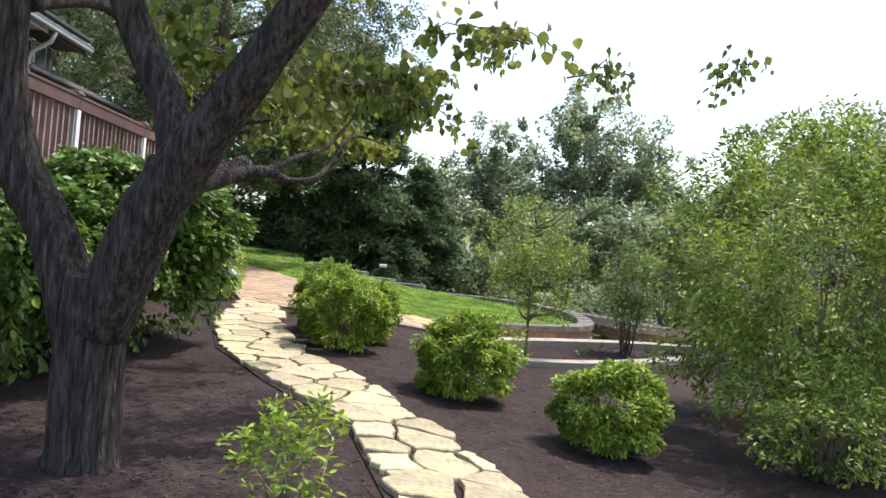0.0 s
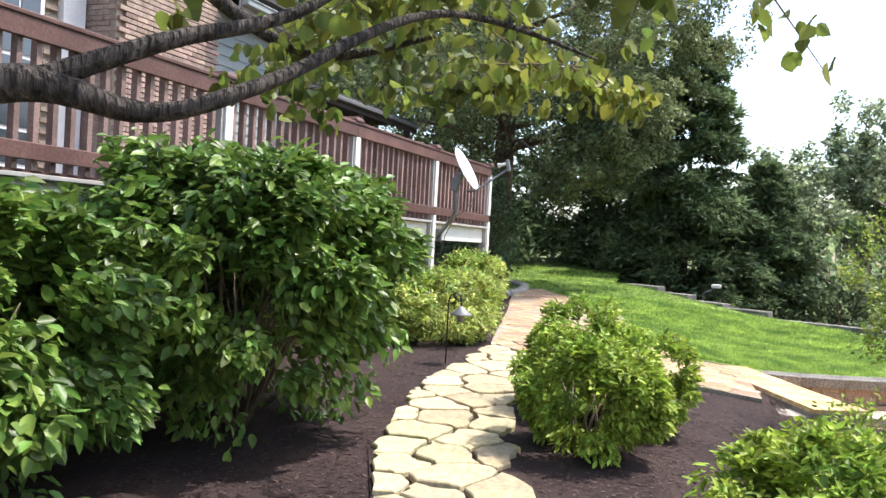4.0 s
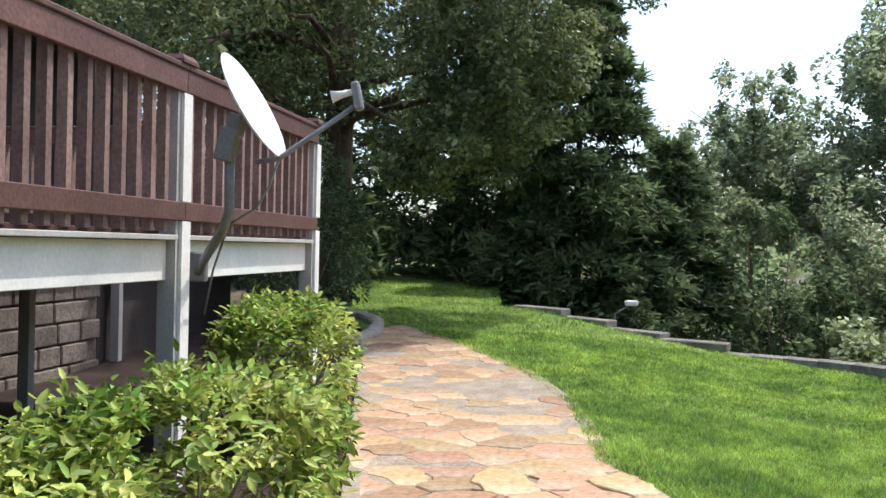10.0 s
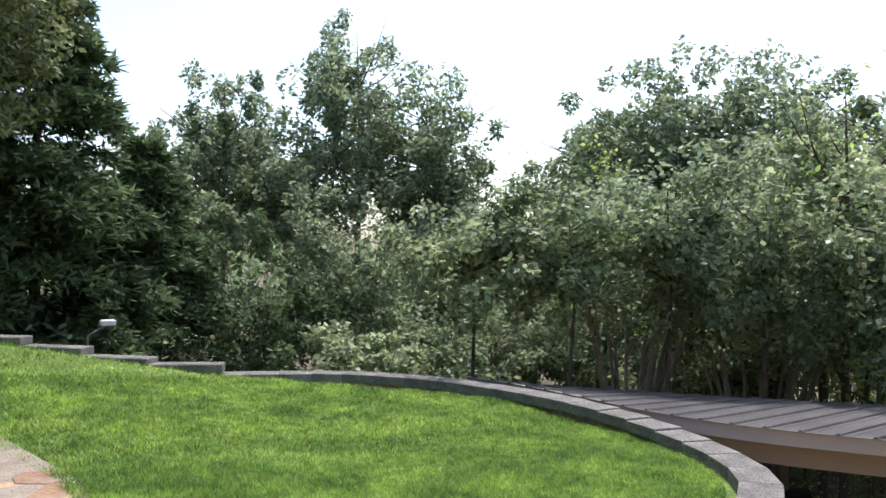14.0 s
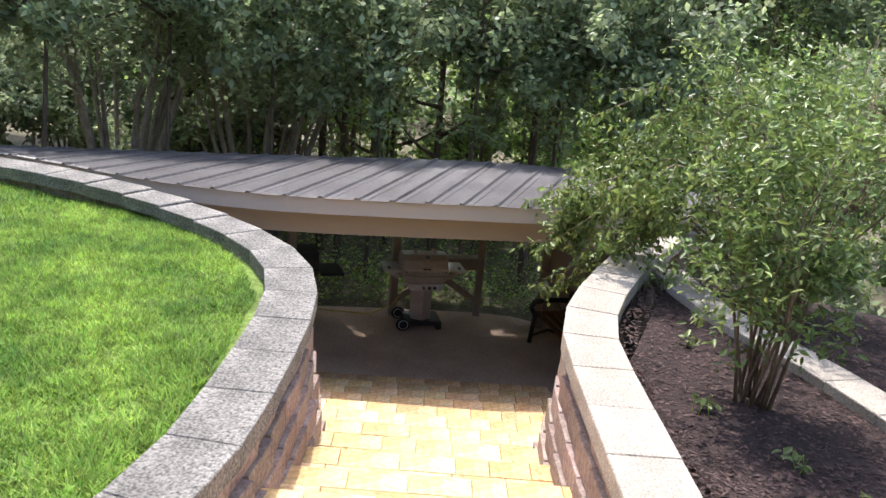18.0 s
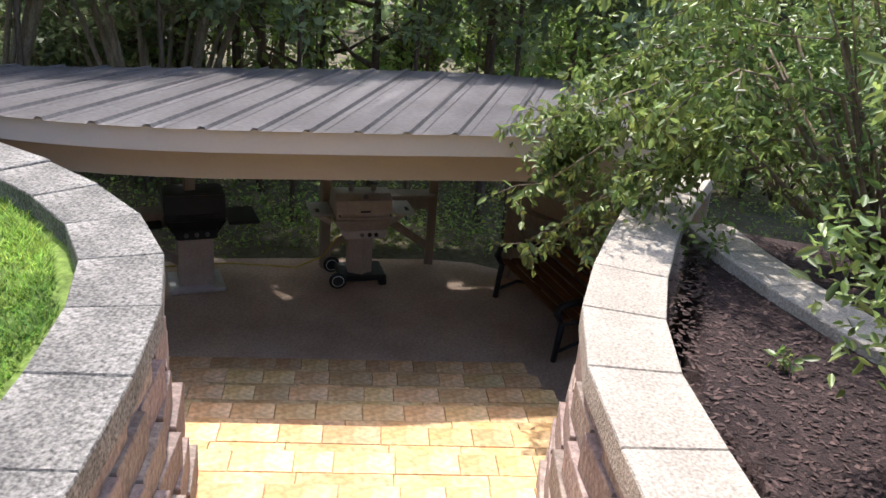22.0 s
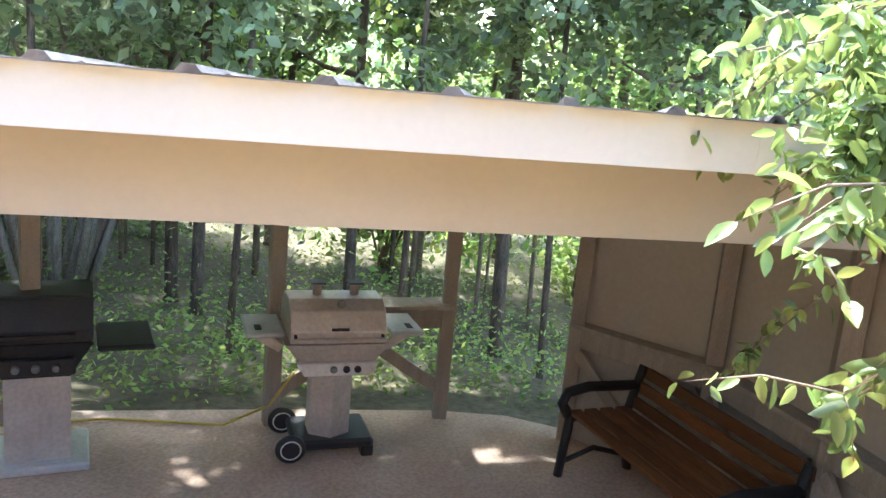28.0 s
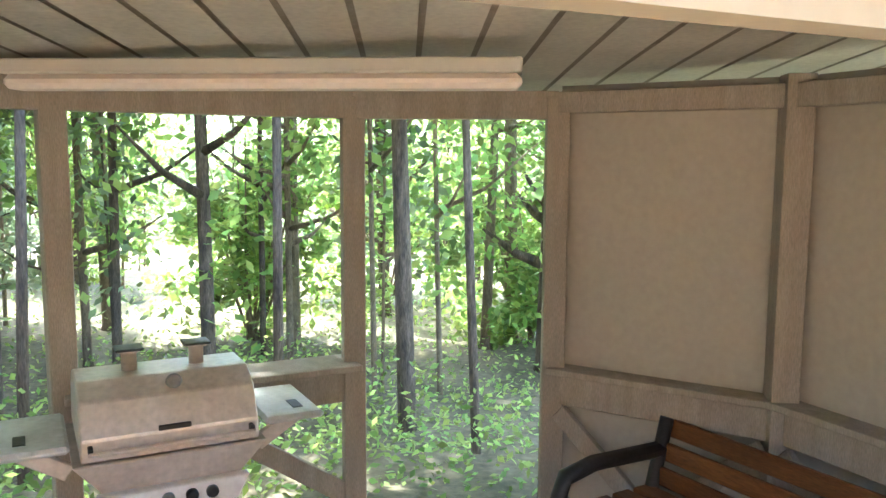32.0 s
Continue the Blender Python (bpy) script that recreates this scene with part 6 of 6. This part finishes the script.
# undergrowth and slim trunks of the wood behind the shelter
def undergrowth():
    for k, (x, y, rx, ry, h, n, m) in enumerate(((7.0, 24.8, 1.8, 1.4, 2.3, 9000, M_OAKG), (10.5, 26.5, 2.6, 2.0, 3.2, 11000, M_OAK), (13.5, 25.5, 2.6, 2.4, 3.6, 12000, M_OAK), (16.0, 22.5, 2.8, 2.8, 4.6, 14000, M_OAK), (13.0, 21.8, 1.8, 1.8, 3.0, 9000, M_OAKG), (18.5, 18.5, 2.2, 2.2, 3.2, 9000, M_OAKY), (19.5, 14.5, 2.2, 2.2, 3.0, 8000, M_OAKY), (19.0, 10.8, 2.2, 2.2, 3.4, 8000, M_OAKY), (15.5, 8.0, 2.4, 2.4, 4.0, 9000, M_OAK), (12.0, 9.0, 1.8, 1.8, 3.4, 8000, M_OAK), (6.2, 28.5, 2.4, 2.0, 4.5, 10000, M_CONIF), (9.0, 29.5, 2.6, 2.2, 5.5, 12000, M_OAK), (12.5, 30.0, 2.8, 2.4, 5.0, 12000, M_OAK), (19.5, 26.0, 3.0, 3.0, 6.0, 13000, M_OAK), (23.0, 24.0, 3.0, 3.0, 6.0, 11000, M_OAKY), (24.5, 17.5, 3.0, 3.0, 5.5, 10000, M_OAKY), (10.0, 6.0, 2.2, 2.2, 3.6, 8000, M_NAND))):
        g = max(gzf(x, y), -5.5)
        t = thing("thicket", "tangled woodland thicket of young leafy growth", "thicket", (x, y, g), group="woodland thicket")
        p = cloud(int(n * 0.8), (0, 0, h * 0.5), (rx, ry, h * 0.55), 0.2, 60, 0.19, 0.05)
        part("foliage", leaf_mesh("foliage", p, 0.15, m, 0.55, 0.3, 0.6, False), None, t)
        stems(t, None, rx * 0.8, h * 1.0, 12, 0.028, M_BARKG)
    for k in range(84):
        a = R.uniform(radians(-30), radians(75))
        d = R.uniform(5.0, 19.0)
        x, y = 10.5 + d * math.cos(a), 15.0 + d * math.sin(a)
        g = max(gzf(x, y), -5.5)
        h = R.uniform(5.5, 8.5)
        r0 = R.choice((0.014, 0.018, 0.022, 0.03, 0.04, 0.05, 0.07, 0.11))
        bark = R.choice((M_BARK, M_BARK, M_BARKG))
        branch_tree("slim_tree", "slim straight woodland trunk with thin upper leaves", (x, y), h, R.uniform(0.9, 1.6), 700, 0.14, R.choice((M_OAK, M_OAKY, M_OAKY)), bark, r0, 0.15, 12, 26, 0.3, zbase=g, group="slim woodland trunks")


undergrowth()
for (x, y, top) in ((13.9, 19.6, 5.0), (14.2, 15.6, 5.1)):
    g = max(gzf(x, y), -5.0)
    branch_tree("woods_tree", "tall woodland tree with an open ragged grey-green crown", (x, y), top - g, 2.3, 9000, 0.14, M_OAKG, M_BARK, 0.08, 0.5, 12, 70, 0.18, zbase=g, group="woodland trees", shell=0.15)
# leafy boughs that hang down to the shelter's roof from behind
for (x, y, top, r) in ((8.3, 20.6, 3.2, 1.5), (9.5, 19.6, 3.4, 1.5), (10.6, 18.6, 3.4, 1.5), (11.6, 17.5, 3.4, 1.5), (12.4, 16.2, 3.4, 1.5), (12.9, 14.9, 3.4, 1.5), (13.0, 13.5, 3.4, 1.5), (7.2, 21.6, 3.0, 1.5)):
    g = max(gzf(x, y), -4.0)
    branch_tree("understorey_tree", "low broad-leaved tree leaning over the shelter roof", (x, y), top - g, r, 5200, 0.125, M_OAKG, M_BARK, 0.035, 0.47, 12, 60, 0.2, zbase=g, group="trees behind the roof", shell=0.2)


def clump_tree(at, height, spread, n):
    """Many pale leaning stems from one root, under a ragged crown."""
    x, y = at
    t = thing("clump_tree", "many-stemmed woodland tree with pale leaning stems", "tree", (x, y, gzf(x, y) - 0.05))
    tops = []
    for k in range(17):
        a, u = R.uniform(0, 2 * math.pi), R.uniform(0.35, 1.0)
        e = Vector((spread * u * math.cos(a), spread * u * math.sin(a), height * R.uniform(0.72, 1.0)))
        b = Vector((0.35 * math.cos(a) * u, 0.35 * math.sin(a) * u, 0))
        m = b.lerp(e, 0.5) + Vector((R.uniform(-0.2, 0.2), R.uniform(-0.2, 0.2), 0.35))
        bm = bmesh.new()
        tube(bm, [b, b.lerp(m, 0.5) + Vector((0, 0, 0.1)), m, e], [0.05, 0.042, 0.032, 0.012], 7)
        for _ in range(4):
            v = R.uniform(0.45, 0.95)
            q = m.lerp(e, v * 2 - 1) if v > 0.5 else b.lerp(m, v * 2)
            w = q + Vector((R.uniform(-0.9, 0.9), R.uniform(-0.9, 0.9), R.uniform(0.1, 0.8)))
            tube(bm, [q, q.lerp(w, 0.5) + Vector((0, 0, 0.08)), w], [0.018, 0.012, 0.004], 5)
            tops.append(w)
        part("stem", bm, M_BARKP, t)
        tops.append(e)
    c = np.array([list(v) for v in tops])
    p = c[G.integers(0, len(c), n)] + G.normal(0, 1, (n, 3)) * [0.42, 0.42, 0.17]
    part("crown", leaf_mesh("crown", p, 0.13, M_OAK, 0.55, 0.25, 0.8, False), None, t)


clump_tree((10.9, 21.7), 5.6, 2.6, 9000)
clump_tree((12.6, 20.2), 5.4, 2.3, 7000)


def low_growth():
    n = 26000
    a, d = G.uniform(-0.9, 2.3, n), 0.5 + 13 * G.uniform(0, 1, n) ** 1.1
    x, y = 10.4 + d * np.cos(a), 15.9 + d * np.sin(a)
    ok = ~inside(x, y, [(5, 22), (5, 14), (8.5, 12.2), (11.3, 13.6), (11.4, 15.6), (9.3, 18.8), (7.3, 20.6)])
    rim = np.array([q[:2] for q, _ in along(POSTS + PANELS[1:], 0.3)])
    ok &= np.min((x[:, None] - rim[:, 0]) ** 2 + (y[:, None] - rim[:, 1]) ** 2, axis=1) > 0.6
    x, y = x[ok], y[ok]
    p = np.c_[x, y, np.maximum(np.where(inside(x, y, PIT), FLOOR_Z - 0.12 - 0.05 * np.clip(x - 10.5, 0, 10), gz(x, y)), -6) + np.abs(G.normal(0, 0.28, len(x)))]
    tagged(new("undergrowth", leaf_mesh("undergrowth", p, 0.065, M_OAKY, 0.55, 0.1, 0.8, False)), "low green undergrowth on the woodland floor", "undergrowth", kind="stuff")
    # mulch chips
    n = 70000
    x, y = G.uniform(-3.5, 4.5, n), G.uniform(1.5, 12.5, n)
    x2, y2 = G.uniform(1.9, 7.3, 26000), G.uniform(10.2, 13.0, 26000)
    x, y = np.r_[x, x2], np.r_[y, y2]
    ok = ~inside(x, y, PATIO) & ~inside(x, y, PATH_L + PATH_R[::-1]) & ~inside(x, y, PIT)
    x, y = x[ok], y[ok]
    p = np.c_[x, y, gz(x, y) + 0.004]
    tagged(new("mulch_chips", leaf_mesh("mulch_chips", p, 0.034, M_CHIP, 0.4, 0.0, 3.0, False, 0.5, np.tile([0.0, 0.0, -0.01], (len(p), 1)), 0.12)), "loose shredded bark chips on the beds", "mulch", kind="stuff")


low_growth()


# weathered rail fence glimpsed under the far trees
fence = thing("rail_fence", "weathered grey split-rail fence under the far trees", "fence", (-2.0, 33.0, gzf(-2.0, 33.0)))
for k in range(4):
    part("fence_post", boxbm(-2.1 + 1.4 * k, -1.98 + 1.4 * k, -0.06, 0.06, -0.1, 1.1, 0.01), M_GREYW, fence)
for k in range(3):
    for z in (0.3, 0.62, 0.95):
        part("fence_rail", beambm((-2.05 + 1.4 * k, 0.0, z + R.uniform(-0.04, 0.04)), (-0.63 + 1.4 * k, 0.0, z + R.uniform(-0.04, 0.04)), 0.06, 0.11, 0.01), M_GREYW, fence)
# weeds in the planter and small leaves on the mulch
for (x, y) in ((4.75, 12.15), (4.35, 11.7), (3.3, 11.5), (5.7, 12.3), (2.9, 11.2), (4.1, 11.35)):
    w = thing("weed", "small bright green weed seedling in the mulch", "weed", (x, y, gzf(x, y)), group="weeds in the planter")
    p = G.normal(0, 1, (14, 3)) * [0.035, 0.035, 0.01] + [0, 0, 0.05]
    part("foliage", leaf_mesh("foliage", p, 0.045, M_CREPE, 0.6, 0.0, 1.5, True), None, w)
    stems(w, None, 0.05, 0.07, 4, 0.003, M_NAND)


def far_woods():
    n = 42000
    a = G.uniform(radians(-75), radians(150), n)
    d = 38 + 24 * G.uniform(0, 1, n)
    x, y = d * np.sin(a), 10 + d * np.cos(a)
    hump = 3.2 + 1.2 * np.sin(a * 9) + 0.9 * np.sin(a * 23 + 1) + 0.03 * (d - 38)
    z = -6 + (hump + 6) * G.uniform(0, 1, n) ** 0.8
    tagged(new("far_woods", leaf_mesh("far_woods", np.c_[x, y, z], 0.8, M_FAR, 0.7, 0.2, 0.6, False)), "distant mass of green woodland beyond the slope", "woodland", kind="stuff")


far_woods()


# ---- pieces of walls and paving ----
cap_row(wall_left, WL, CAP_Z, 0.335, 0.11, 0.47, M_CAPDK)
block_face(wall_left, WL, -1, FLOOR_Z, CAP_Z - 0.11, 0.17, 0.36, M_BLOCK, thick=0.2, batter=0.026)
block_face(wall_left, WL, 1, -0.25, CAP_Z - 0.11, 0.17, 0.36, M_BLOCK, limit=0)
cap_row(wall_right, WR, CAP_Z - 0.04, 0.345, 0.11, 0.47, M_CAPLT)
block_face(wall_right, WR, 1, FLOOR_Z, CAP_Z - 0.15, 0.17, 0.36, M_BLOCK, thick=0.2, batter=0.026)
block_face(wall_right, WR, -1, -0.3, CAP_Z - 0.15, 0.17, 0.36, M_BLOCK, limit=0)
cap_row(wall_planter, WP, CAP_Z - 0.1, 0.28, 0.13, 0.42, M_CAPLT)
pave("patio", "mortared golden and rust flagstone patio", PATIO, 0.38, 0.005, M_PATIO, 0.045, 0.041, M_MORTAR, 0.045)
pave("path", "irregular yellow flagstone path through the mulch beds", PATH_L + PATH_R[::-1], 0.47, 0.022, M_STONE, 0.045, 0.012, M_MULCH, 0.03)
